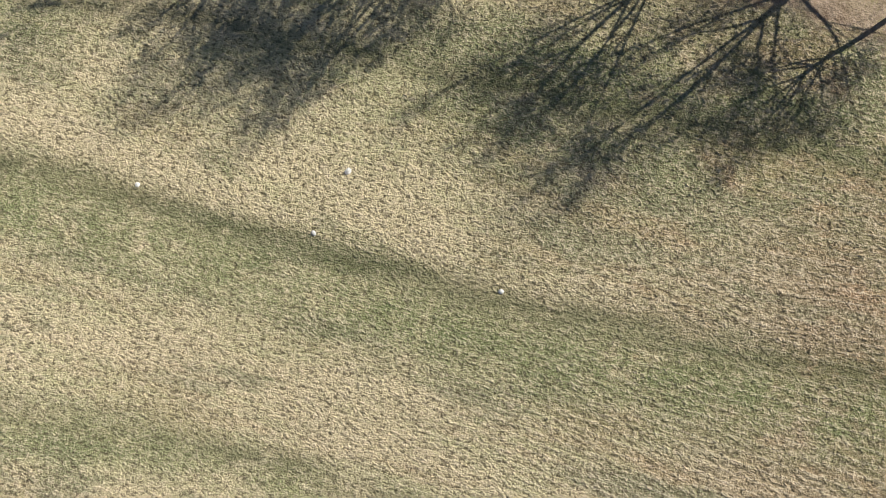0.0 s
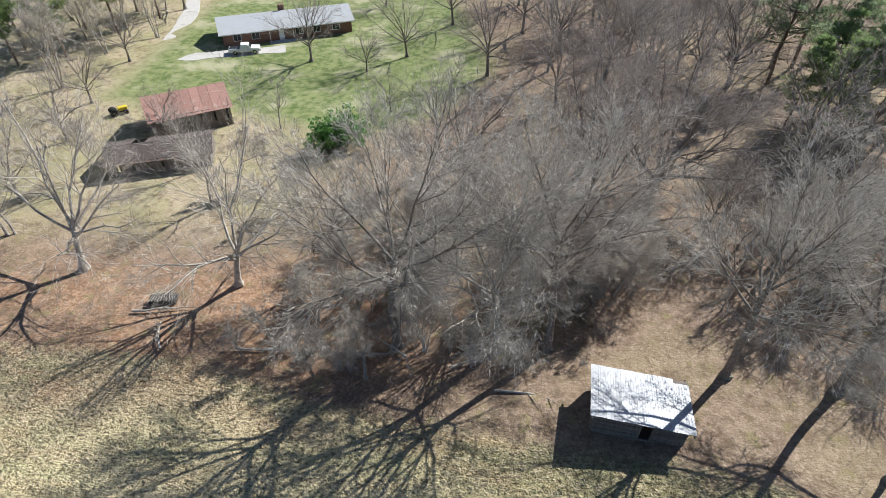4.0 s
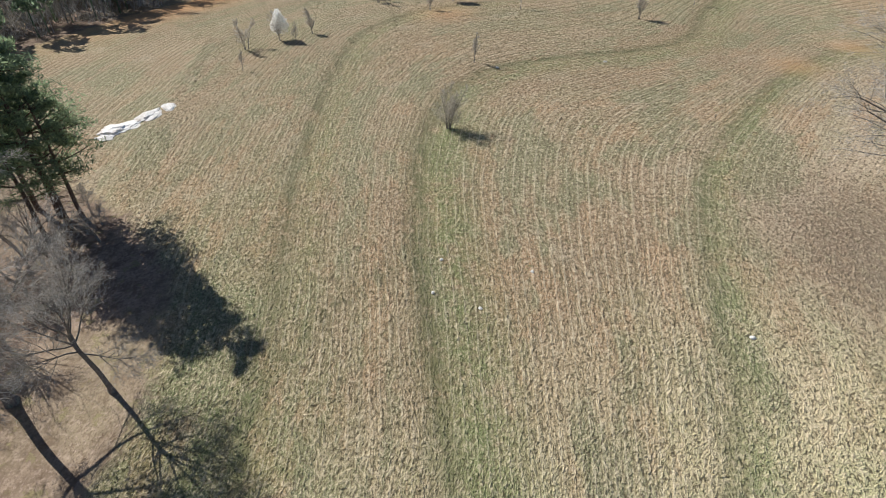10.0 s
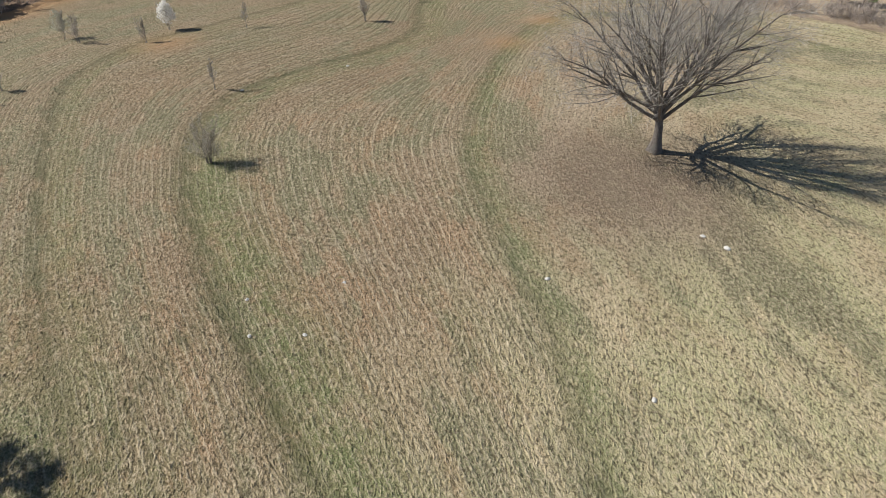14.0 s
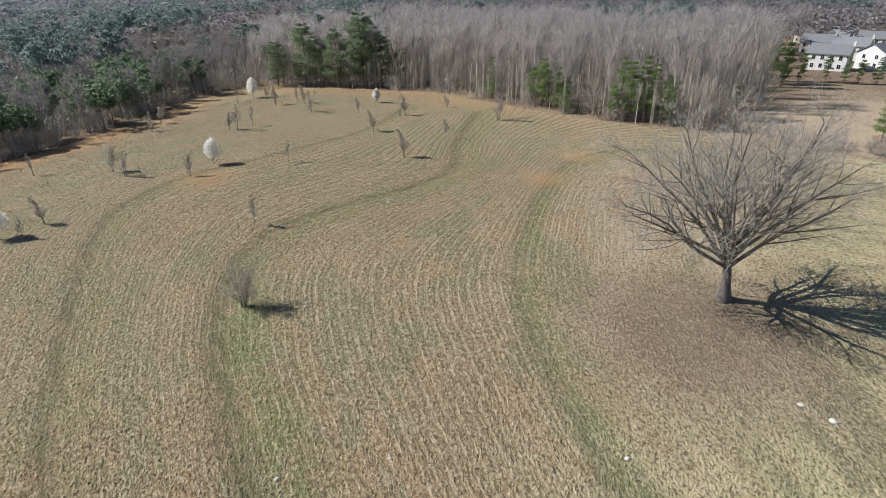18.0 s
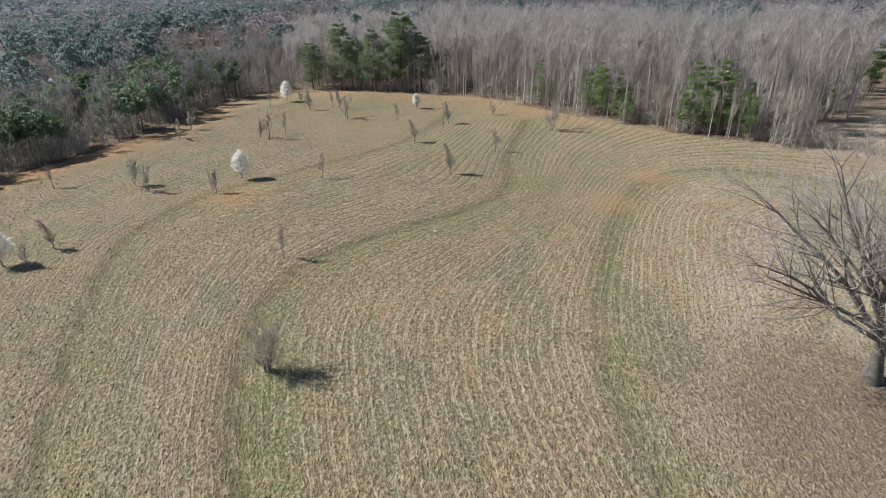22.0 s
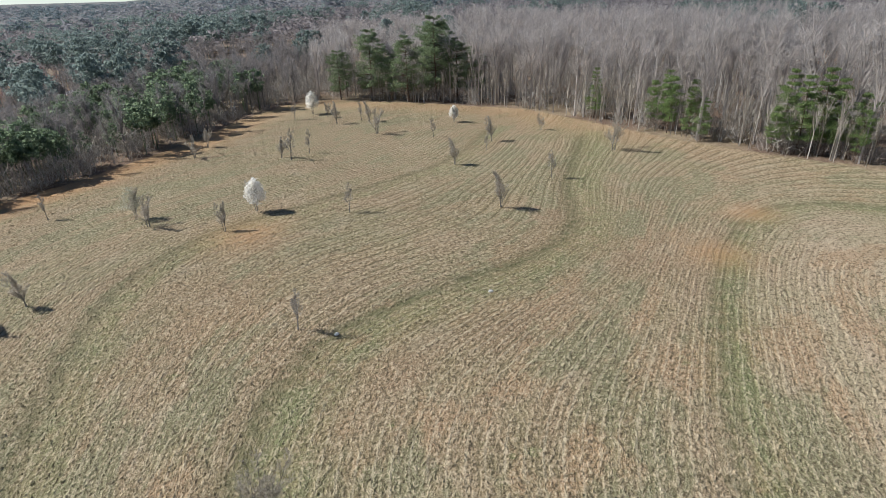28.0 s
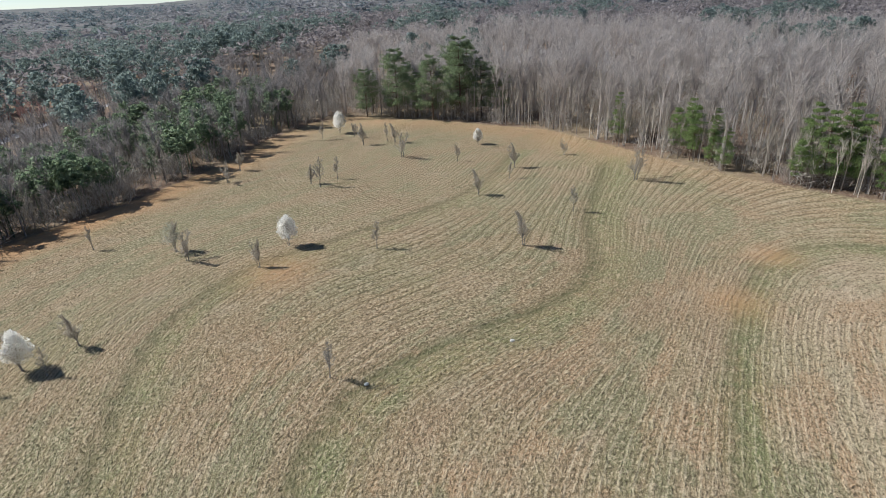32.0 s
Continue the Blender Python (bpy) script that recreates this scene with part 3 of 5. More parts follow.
        branch(off + np.array([0, 0, -0.3]), d / np.linalg.norm(d), H * (bole or 0.92) * (1 if k == 0 else rng.uniform(0.75, 1)), R * (1 if k == 0 else 0.8), 0)
    return segs


def flared_trunk(segs, H, R):
    P0, P1, R0, R1 = (np.array(v) for v in zip(*segs))
    V, F = tubes(P0, P1, R0, R1, 9)
    low = np.clip(1 - V[:, 2] / (1.6 * max(R, 0.2) / 0.35), 0, 1)[:, None]
    a = np.arctan2(V[:, 1], V[:, 0])[:, None]
    V[:, :2] *= 1 + low**2 * (0.75 + 0.35 * np.sin(a * 4 + 1))
    return V, F


def blades(segs, rng, wide=2.2):
    """Flat twigs, each turned its own way."""
    P0, P1, R0, R1 = (np.array(v, float) for v in zip(*segs))
    d = P1 - P0
    side = np.cross(d, rng.normal(size=d.shape))
    side /= np.linalg.norm(side, axis=1, keepdims=True) + 1e-9
    a, b = side * (R0 * wide / 2)[:, None], side * (R1 * wide / 2)[:, None]
    return np.stack([P0 - a, P0 + a, P1 + b, P1 - b], 1).reshape(-1, 3), np.arange(len(P0) * 4).reshape(-1, 4)


def merged(*pairs):
    Vs, Fs, at = [], [], 0
    for V, F in pairs:
        Vs.append(V), Fs.append(F + at)
        at += len(V)
    return np.concatenate(Vs), np.concatenate(Fs)


def tree_meshes(seed, H, R, wide=2.2, **kw):
    """Trunk with its limbs, and the crown of branches and twigs."""
    segs = grow(seed, H, R, **kw)
    trunk = fast_mesh("trunk", *merged(flared_trunk(segs[0], H, R), tubes(*zip(*segs[1]), 6), tubes(*zip(*segs[2]), 4)), smooth=True)
    fine = [s for lev in segs[3:] for s in lev]
    crown = fast_mesh("crown", *blades(fine, np.random.default_rng(seed), wide))
    return [("trunk", trunk), ("crown", crown)]


def bare_tree(name, meshes, mats, m, label, category="tree", group=""):
    t = thing(name, m, label, category, group)
    for (nm, me), mat in zip(meshes, mats):
        part_mesh(nm, me, mat, t)
    return t


def spot(x, y, turn=0.0, size=1.0, dz=0.0):
    return Matrix.LocRotScale((x, y, float(land(x, y)) + dz), Euler((0, 0, turn)), (size,) * 3)


def leaf_cloud(rng, centers, radii, per, size, flat=0.55, long=1.6):
    """Small crossed leaf or needle faces round the given centres."""
    C = np.repeat(np.asarray(centers, float), per, 0)
    r = np.repeat(np.asarray(radii, float), per)[:, None]
    q = rng.normal(size=C.shape)
    q /= np.linalg.norm(q, axis=1, keepdims=True)
    q = q * rng.uniform(0.25, 1.0, (len(q), 1)) ** 0.5
    q[:, 2] *= flat
    P = C + q * r
    u = rng.normal(size=P.shape)
    u /= np.linalg.norm(u, axis=1, keepdims=True)
    v = np.cross(u, rng.normal(size=P.shape))
    v /= np.linalg.norm(v, axis=1, keepdims=True)
    s = size * rng.uniform(0.6, 1.4, (len(P), 1))
    V = np.stack([P - u * s * 0.5 * long, P + v * s * 0.5, P + u * s * 0.5 * long, P - v * s * 0.5], 1)
    return V.reshape(-1, 3), np.arange(len(P) * 4).reshape(-1, 4)


def pine_meshes(seed, H, R, clear=0.5, width=0.2, per=26, tuft=0.5, whorls=13, dome=False):
    rng = np.random.default_rng(seed)
    n = 8
    z = np.linspace(-0.3, H, n + 1)
    bend = np.cumsum(rng.normal(0, 0.10, (n + 1, 2)), 0)
    bend -= bend[0]
    pts = np.column_stack([bend, z])
    rad = R * (1 - 0.86 * np.linspace(0, 1, n + 1) ** 1.1)
    segs, cen, cr = [], [], []
    for w in range(whorls):
        f = clear + (1 - clear) * (w + rng.uniform(0, 0.8)) / whorls
        zz = H * min(f, 0.985)
        c = np.array([np.interp(zz, z, pts[:, 0]), np.interp(zz, z, pts[:, 1]), zz])
        span = H * width * (1.05 - 0.9 * ((f - clear) / (1 - clear)) ** 1.4) * rng.uniform(0.7, 1.2)
        if dome:
            u = (f - clear) / (1 - clear)
            span = H * width * math.sqrt(max(0.12, 1 - (1.9 * u - 0.85) ** 2)) * rng.uniform(0.75, 1.15)
        for k in range(rng.integers(4, 7)):
            a = rng.uniform(0, 2 * math.pi)
            L = span * rng.uniform(0.6, 1.15)
            d = np.array([math.cos(a), math.sin(a), rng.uniform(-0.05, 0.35)])
            p, r = c, 0.05 + 0.012 * L
            for s in range(3):
                q = p + d * L / 3
                segs.append((p, q, r, r * 0.7))
                p, r = q, r * 0.7
                d = d + np.array([0, 0, 0.12])
                if s:
                    for _ in range(2):
                        cen.append(q + rng.normal(0, 0.22 * L, 3) * (1, 1, 0.35))
                        cr.append(0.20 * L + 0.30)
            cen.append(p)
            cr.append(0.20 * L + 0.30)
    for k in range(26):
        zz = H * rng.uniform(0.3, 1.15) * clear
        a = rng.uniform(0, 6.28)
        c = np.array([np.interp(zz, z, pts[:, 0]), np.interp(zz, z, pts[:, 1]), zz])
        segs.append((c, c + np.array([math.cos(a), math.sin(a), -0.15]) * rng.uniform(0.6, 2.8), 0.035, 0.012))
    trunk = fast_mesh("trunk", *merged(tubes(pts[:-1], pts[1:], rad[:-1], rad[1:], 8), tubes(*zip(*segs), 4)), smooth=True)
    crown = fast_mesh("crown", *leaf_cloud(rng, cen, cr, per, tuft, flat=0.45, long=4.2))
    return [("trunk", trunk), ("crown", crown)]

# ---- large structure ----
build_ground()

OAK = tree_meshes(11, 19, 0.52, bole=0.26, limbs_at_top=20, spread=36, ratio=0.47, kids=(3, 3, 4, 4), wob=0.11, trop=0.03, thin=0.010, wide=1.8, open_=0.9, droop=0.12)
TALL_A = tree_meshes(21, 22, 0.33, bole=0.44, limbs_at_top=11, spread=34, ratio=0.50, kids=(2, 3, 4, 4), wob=0.11, trop=0.02, thin=0.010, wide=2.3, open_=1.3, limb=0.36, droop=0.3)
TALL_B = tree_meshes(22, 22, 0.33, bole=0.36, limbs_at_top=11, spread=34, ratio=0.50, kids=(2, 3, 4, 3), wob=0.13, trop=0.02, thin=0.010, wide=2.2, open_=1.12, limb=0.33)
TALL_C = tree_meshes(23, 22, 0.31, bole=0.48, limbs_at_top=10, spread=34, ratio=0.50, kids=(2, 3, 4, 4), wob=0.11, trop=0.03, thin=0.010, wide=2.3, open_=1.12, limb=0.36)
BROAD = tree_meshes(31, 16, 0.42, bole=0.24, limbs_at_top=11, spread=42, ratio=0.52, kids=(2, 3, 4, 3), wob=0.14, trop=0.01, thin=0.011, wide=2.2)
PALE_T = tree_meshes(63, 18, 0.30, bole=0.26, limbs_at_top=9, spread=38, ratio=0.55, kids=(2, 2, 3, 3), wob=0.17, trop=0.03, thin=0.010, wide=1.8, open_=1.05)
LITE_A = tree_meshes(24, 20, 0.25, bole=0.40, limbs_at_top=9, spread=40, ratio=0.50, kids=(2, 2, 3), levels=3, wob=0.14, trop=0.03, thin=0.018, wide=2.2)
LITE_B = tree_meshes(25, 16, 0.26, bole=0.26, limbs_at_top=9, spread=42, ratio=0.52, kids=(2, 2, 3), levels=3, wob=0.15, trop=0.01, thin=0.018, wide=2.2)
MULTI = tree_meshes(41, 11, 0.10, clear=0.3, spread=38, ratio=0.54, kids=(1, 3, 4), levels=3, wob=0.17, trop=0.04, thin=0.014, trunks=3, wide=2.4)
SCRUB = tree_meshes(42, 6.5, 0.05, clear=0.12, spread=38, ratio=0.50, kids=(1, 2, 3), levels=3, wob=0.2, trop=0.03, thin=0.012, trunks=3, wide=2.4)
VASE_A = tree_meshes(51, 5.0, 0.06, clear=0.16, spread=23, ratio=0.50, kids=(2, 3, 4), levels=3, wob=0.11, trop=0.10, thin=0.0065, trunks=3, wide=2.2)
VASE_B = tree_meshes(52, 5.0, 0.055, clear=0.12, spread=28, ratio=0.46, kids=(2, 3, 4), levels=3, wob=0.13, trop=0.08, thin=0.0065, trunks=3, wide=2.2)
SLIM = tree_meshes(53, 5.0, 0.065, clear=0.25, spread=33, ratio=0.44, kids=(3, 3, 4), levels=3, wob=0.13, trop=0.08, thin=0.0065, wide=2.2)
BUSH = tree_meshes(54, 5.6, 0.05, clear=0.1, spread=30, ratio=0.5, kids=(1, 2, 3), levels=3, wob=0.11, trop=0.05, thin=0.007, trunks=9, wide=2.2)

GREY, DARK, PALE = (BARK_GREY, TWIG_GREY), (BARK_DARK, TWIG_BROWN), (BARK_PALE, TWIG_PALE)
rng = random.Random(5)


def plant(name, meshes, mats, x, y, h, base, label, group="", turn=None, category="tree"):
    return bare_tree(name, meshes, mats, spot(x, y, rng.uniform(0, 6.28) if turn is None else turn, h / base), label, category, group)


plant("spreading_tree", OAK, (BARK_DARK, TWIG_GREY), 33.6, -53.9, 21, 19, "broad leafless tree with heavy limbs alone in the grass", turn=0.6)

# trees round the log barn
NEAR = "bare trees round the log barn"
for meshes, mats, x, y, h, base, label in (
    (TALL_A, (BARK_DARK, TWIG_GREY), 28.4, 29.3, 22.5, 22, "tall leafless hardwood with a grey mossy trunk beside the log barn"),
    (TALL_C, (BARK_DARK, TWIG_GREY), 20.5, 30.8, 22, 22, "tall leafless hardwood with a swollen foot behind the barn"),
    (BROAD, DARK, 19.3, 55.6, 20, 16, "dark-trunked leafless hardwood in a leaf-littered clearing"),
    (BROAD, GREY, 12.6, 61.5, 18, 16, "spreading leafless tree in a brown leaf-littered clearing"),
    (TALL_B, (BARK_PALE, TWIG_GREY), 2.2, 33.8, 24.5, 22, "tall leafless hardwood rising out of a grey thicket"),
    (TALL_A, (BARK_PALE, TWIG_GREY), -7.0, 34.4, 26, 22, "tall leafless hardwood rising out of a grey thicket"),
    (TALL_C, PALE, -15.1, 45.3, 15, 22, "pale-barked leafless tree at the edge of the thicket"),
    (TALL_C, (BARK_PALE, TWIG_GREY), 6.5, 33.8, 24.5, 22, "tall leafless hardwood behind the log barn beside a thicket"),
    (PALE_T, PALE, -0.3, 36.2, 14, 18, "pale-barked leafless tree rising out of the thicket"),
    (BROAD, GREY, 8.0, 41.5, 12, 16, "low spreading leafless tree over a dark thicket"),
    (PALE_T, (BARK_GREY, TWIG_PALE), -24.9, 42.5, 21, 18, "pale spreading leafless tree over orange fallen leaves"),
    (PALE_T, (BARK_GREY, TWIG_PALE), -42.6, 43.6, 22, 18, "pale spreading leafless tree over orange fallen leaves"),
):
    plant("hardwood_tree", meshes, mats, x, y, h, base, label, NEAR)
plant("slender_tree", TALL_C, (BARK_GREY, TWIG_GREY), 28.0, 21.9, 13.5, 22, "slender leafless tree with a dense twiggy crown at the field edge")
LAWN_TREES = "bare trees on the lawn"
for x, y, h in ((-13.9, 104.1, 11), (-31.5, 101.3, 12), (-20.4, 97.2, 7), (1.2, 93.3, 14), (-14, 82, 6), (-6, 120, 13), (8, 112, 14), (-22, 134, 11), (14, 101, 15)):
    plant("lawn_tree", LITE_B, DARK, x, y, h * 1.3, 16, "small spreading leafless tree on a green lawn", LAWN_TREES)

r2 = random.Random(8)
THICKET = "grey thicket behind the log barn"
for k in range(78):
    x, y = r2.uniform(-19, 14), r2.uniform(31.5, 56)
    if (x > 2 and y < 36.5) or (x > 10 and y > 46) or (x < -12 and y < 36) or (x < -9 and y > 51):
        continue
    plant("thicket_tree", (MULTI, SCRUB)[k % 3 == 0], ((BARK_PALE, TWIG_GREY), (BARK_PALE, TWIG_PALE), (BARK_PALE, TWIG_BROWN), GREY)[k % 4], x, y, r2.uniform(6, 10) if k % 3 else r2.uniform(4.5, 6.5), 11 if k % 3 else 6.5,
          "tangled many-stemmed leafless small tree in a thicket", THICKET)
for k in range(44):
    x, y = r2.uniform(8, 19), r2.uniform(34.5, 49)
    if y < 30 + 0.45 * x or x > 12 + 0.5 * (y - 34):
        continue
    plant("thicket_tree", (SCRUB, MULTI)[k % 2], (DARK, GREY)[k % 2], x, y, r2.uniform(4, 6.5) if k % 2 == 0 else r2.uniform(7, 9.5), 11 if k % 2 else 6.5, "tangled many-stemmed leafless small tree in a thicket", THICKET)
for k in range(16):
    x, y = r2.uniform(22, 40), r2.uniform(34, 52)
    if k < 6:
        plant("woodland_tree", (LITE_A, LITE_B, TALL_C)[k % 3], (GREY, DARK)[k % 2], 36 + (k * 7.3) % 12, 44 + (k * 5.9) % 9, r2.uniform(8, 11), (20, 16, 22)[k % 3], "leafless grey hardwood tree in pale leaf litter", "leafless trees behind the barn")
    plant("thicket_tree", (SCRUB, SLIM)[k % 2], GREY, x, y, r2.uniform(3.5, 6.5), (6.5, 5)[k % 2], "slender leafless young growth in pale leaf litter", "young growth under the tall trees")
for k in range(26):
    x, y = 23 + (k * 8.7) % 24, 33 + (k * 5.3) % 19
    if y < 36 and x < 31:
        continue
    plant("woodland_tree", (LITE_A, MULTI, LITE_B)[k % 3], ((BARK_GREY, TWIG_GREY), DARK, (BARK_GREY, TWIG_BROWN))[k % 3], x, y, r2.uniform(7, 12), (20, 11, 16)[k % 3], "small leafless grey tree standing in pale leaf litter", "leafless trees behind the barn")
for k, (x, y, h) in enumerate(((-58, 56, 13), (-50, 62, 11), (-33, 56, 12), (-60, 70, 13), (-27, 61, 9), (-38, 64, 11), (-46, 72, 10), (-66, 62, 14), (-30, 76, 8), (-63, 82, 12), (-22, 57, 8), (-54, 49, 10))):
    plant("hedge_tree", (LITE_B, MULTI, LITE_A)[k % 3], PALE, x, y, h, (16, 11, 20)[k % 3], "pale leafless tree standing in dry tan grass", "pale trees near the old barn")
for k in range(17):
    x, y = -21 + (k * 7.7) % 29, 30.2 + (k * 3.1) % 7 + (2.5 if k % 3 == 0 else 0)
    if x > 1:
        y += 2.5
    plant("dead_shrub", SCRUB, (BARK_PALE, TWIG_PALE), x, y, r2.uniform(3.2, 6.2), 6.5, "pale bleached dead shrub at the front of the thicket", "bleached shrubs before the thicket", category="shrub")
EDGE = "leafless trees of the near woods"
for k in range(80):
    x, y = r2.uniform(-14, 62), r2.uniform(48, 135)
    if (x < 7 and y > 66) or inside(GLADE, x, y) or inside(LAWN, x, y) or inside(FIELD, x, y) or y - 44 < 0.25 * abs(x - 22) or ((x - 22) / 14) ** 2 + ((y - 62) / 15) ** 2 < 1 or (x - 44) ** 2 + (y - 44) ** 2 < 90:
        continue
    h = r2.uniform(13, 20)
    mesh, base = ((LITE_A, 20), (LITE_B, 16), (LITE_B, 16), (MULTI, 11))[k % 4]
    plant("woodland_tree", mesh, (GREY, (BARK_GREY, TWIG_PALE), GREY, DARK)[k % 4], x, y, h * (0.6 if mesh is MULTI else 1), base, "leafless grey hardwood tree in brown leaf litter", EDGE)
for k in range(40):
    x, y = r2.uniform(-110, -48), r2.uniform(36, 130)
    if -64 < x < -30 and 52 < y:
        continue
    mesh, base = ((LITE_A, 20), (LITE_B, 16), (MULTI, 11))[k % 3]
    plant("woodland_tree", mesh, (GREY, PALE)[k % 2], x, y, r2.uniform(10, 18), base, "leafless grey hardwood tree in brown leaf litter", EDGE)

# saplings and pears in the field
SAP = "young trees scattered over the mown field"
SAPLINGS = ((83.5, -16.3, 4.9), (145, 12.2, 5.1), (127, -3.4, 5.7), (116.2, -13.6, 4.4), (112.3, -31.3, 4.8), (100.5, -51.3, 5.8), (108, -66.1, 5), (115.2, -86.3, 7.3),
            (125.8, -57.1, 5.2), (131.5, -67.3, 4), (137.6, -72.7, 5.6), (151.3, -64.9, 4.9), (172.5, -13.9, 5.4), (182.8, -17.5, 5.2), (152.6, -31.6, 7), (156.4, -30.2, 5),
            (156, -36.5, 5.6), (164.7, -55.8, 7), (185.5, -52.2, 6.2), (186, -59.3, 5.5), (182.4, -60.5, 5.7), (202.1, -44.1, 6.2), (139.7, -87.4, 3.9), (107.2, 9.7, 4.7),
            (101.9, 12.6, 4), (198.4, -53, 4.6), (90.6, 20.4, 3.6), (102.1, 21.4, 6))
for k, (x, y, h) in enumerate(SAPLINGS):
    mesh = (VASE_A, SLIM, VASE_B, VASE_A, SLIM)[k % 5] if k else SLIM
    plant("sapling", mesh, (BARK_GREY, TWIG_TAN), x, y, h, 5, "leafless upright young tree standing in mown tan grass", SAP)
plant("field_bush", BUSH, (BARK_DARK, TWIG_TAN), 61.8, -8.9, 6.0, 5.6, "many-stemmed leafless bush standing in the mown grass", category="bush")


def pear_meshes(seed, n=400, size=0.13):
    g = np.random.default_rng(seed)
    cen = g.normal(size=(n, 3))
    cen /= np.linalg.norm(cen, axis=1, keepdims=True)
    cen *= g.uniform(0.3, 1, (n, 1)) ** 0.5
    taper = 1.1 - 0.5 * cen[:, 2:3] + 0.12 * np.sin(5 * cen[:, 0:1] + 3 * cen[:, 2:3])
    cen = cen * np.array([1.25, 1.25, 2.0]) * np.concatenate([taper, taper, np.ones_like(taper)], 1) + [0, 0, 3.2]
    return fast_mesh("blossom", *leaf_cloud(g, cen, np.full(n, 0.34), 10, size, flat=0.9, long=1.2))


PEAR_CROWN = pear_meshes(61)
PEAR_THIN = pear_meshes(62, 150, 0.11)
for x, y, h, crown, mat in ((122.3, -19.3, 5.2, PEAR_CROWN, BLOSSOM), (105.2, 15.5, 5.2, PEAR_CROWN, BLOSSOM), (163.1, -76.7, 4.2, PEAR_CROWN, BLOSSOM), (207, -50.9, 6.6, PEAR_CROWN, BLOSSOM_FAINT), (132.3, -1.6, 5.3, PEAR_THIN, BLOSSOM_FAINT)):
    t = plant("pear_tree", VASE_A, (BARK_DARK, TWIG_TAN), x, y, h, 5, "young pear tree covered in white blossom in the field", "blossoming pear trees")
    part_mesh("blossom", crown, mat, t, "white blossom")

# pines
PINE_A = pine_meshes(71, 21, 0.28, clear=0.26, width=0.215, per=30, tuft=0.105, whorls=11)
PINE_B = pine_meshes(72, 18, 0.25, clear=0.28, width=0.22, per=30, tuft=0.105, whorls=10)
PINE_C = pine_meshes(74, 21, 0.28, clear=0.30, width=0.2, per=24, tuft=0.17, whorls=12, dome=True)
PINE_D = pine_meshes(75, 21, 0.28, clear=0.20, width=0.20, per=36, tuft=0.115, whorls=16, dome=True)
PINE_E = pine_meshes(76, 21, 0.30, clear=0.14, width=0.235, per=36, tuft=0.115, whorls=17, dome=True)
PINE_Y = pine_meshes(73, 11, 0.11, clear=0.22, width=0.16, per=30, tuft=0.075, whorls=11, dome=True)
PINE_Z = pine_meshes(77, 11, 0.11, clear=0.14, width=0.19, per=30, tuft=0.075, whorls=11)
PINES = "pines by the clearing"
for k, (x, y, h) in enumerate(((49.6, 32.3, 23.5), (52.6, 34.6, 22), (47.9, 33.9, 19), (51.4, 31.6, 17), (54.4, 37.5, 22), (54.0, 70.5, 20), (53.3, 73.5, 21), (50.2, 73, 18), (57.5, 78, 22), (48.5, 79, 19), (62, 84, 21), (44, 86, 20), (50, 92, 22))):
    mesh, base = ((PINE_A, 21), (PINE_B, 18))[k % 2]
    plant("pine_tree", mesh, (BARK_PINE, NEEDLES), x, y, h, base, "tall dark green pine with a bare straight trunk", PINES)
for x, y, h in ((-84, 95, 18), (-78, 100, 20), (-88, 103, 19), (-74, 112, 21), (-82, 114, 20), (-92, 92, 17), (-70, 122, 19)):
    plant("pine_tree", PINE_C, (BARK_PINE, NEEDLES_YOUNG), x, y, h, 21, "green pine with a tall bare trunk beside the drive", PINES)

for x, y in ((46, 31), (50, 29.5), (44, 33), (48, 36), (43, 30), (47, 28.5), (52, 31), (40, 33), (41, 38)):
    plant("thicket_tree", SCRUB, (DARK, GREY)[int(x) % 2], x, y, r2.uniform(3.5, 6), 6.5, "tangled leafless undergrowth round the pines", "undergrowth round the pines")
for x, y, h in ((44, 68, 14), (47.5, 70, 15), (41, 72, 13), (46, 75, 15)):
    plant("pine_tree", PINE_Y, (BARK_PINE, NEEDLES_YOUNG), x, y, h, 11, "bushy bright green pine among grey leafless trees", PINES)

EDGE_PINES = "pines along the edge of the mown field"
for x, y, h in ((118, -104, 12), (121, -106, 12.5), (124, -105, 10.5), (113, -104, 9), (109, -103.5, 8.5), (116, -108, 11), (93, -108, 13.5), (97, -110, 14), (89, -111, 13), (86, -113, 11), (141, -104, 12), (96, -105.5, 8.5), (91.5, -111, 14.5), (84, -110, 9), (94, -172, 12), (90, -169.5, 12.5), (90, -179, 9), (88, -191, 7.5), (83, -191.5, 8), (80, -193, 7), (77, -197, 7.5), (74, -199, 7.5), (70, -197, 7), (92, -175, 9), (82, -134.5, 7), (49, -131, 10.5), (46, -133, 9), (44, -131, 8), (41, -134, 9), (38, -132, 7)):
    plant("young_pine", (PINE_Y, PINE_Z)[int(x) % 2], (BARK_PINE, NEEDLES_YOUNG), x, y, h, 11, "bright green young pine at the edge of the field", EDGE_PINES)
for x, y, h in ((198, -89, 25), (204, -82, 20), (218, -74.5, 22), (226, -66, 16), (201, -93, 23), (193, -94, 19), (231, -70, 15), (211, -79, 15), (188, -97, 16), (222, -80, 17), (207, -92, 21)):
    plant("dark_pine", (PINE_E, PINE_D)[int(x) % 2], (BARK_PINE, NEEDLES), x, y, h, 21, "large dark green pine behind the far edge of the field", "large pines beyond the field")


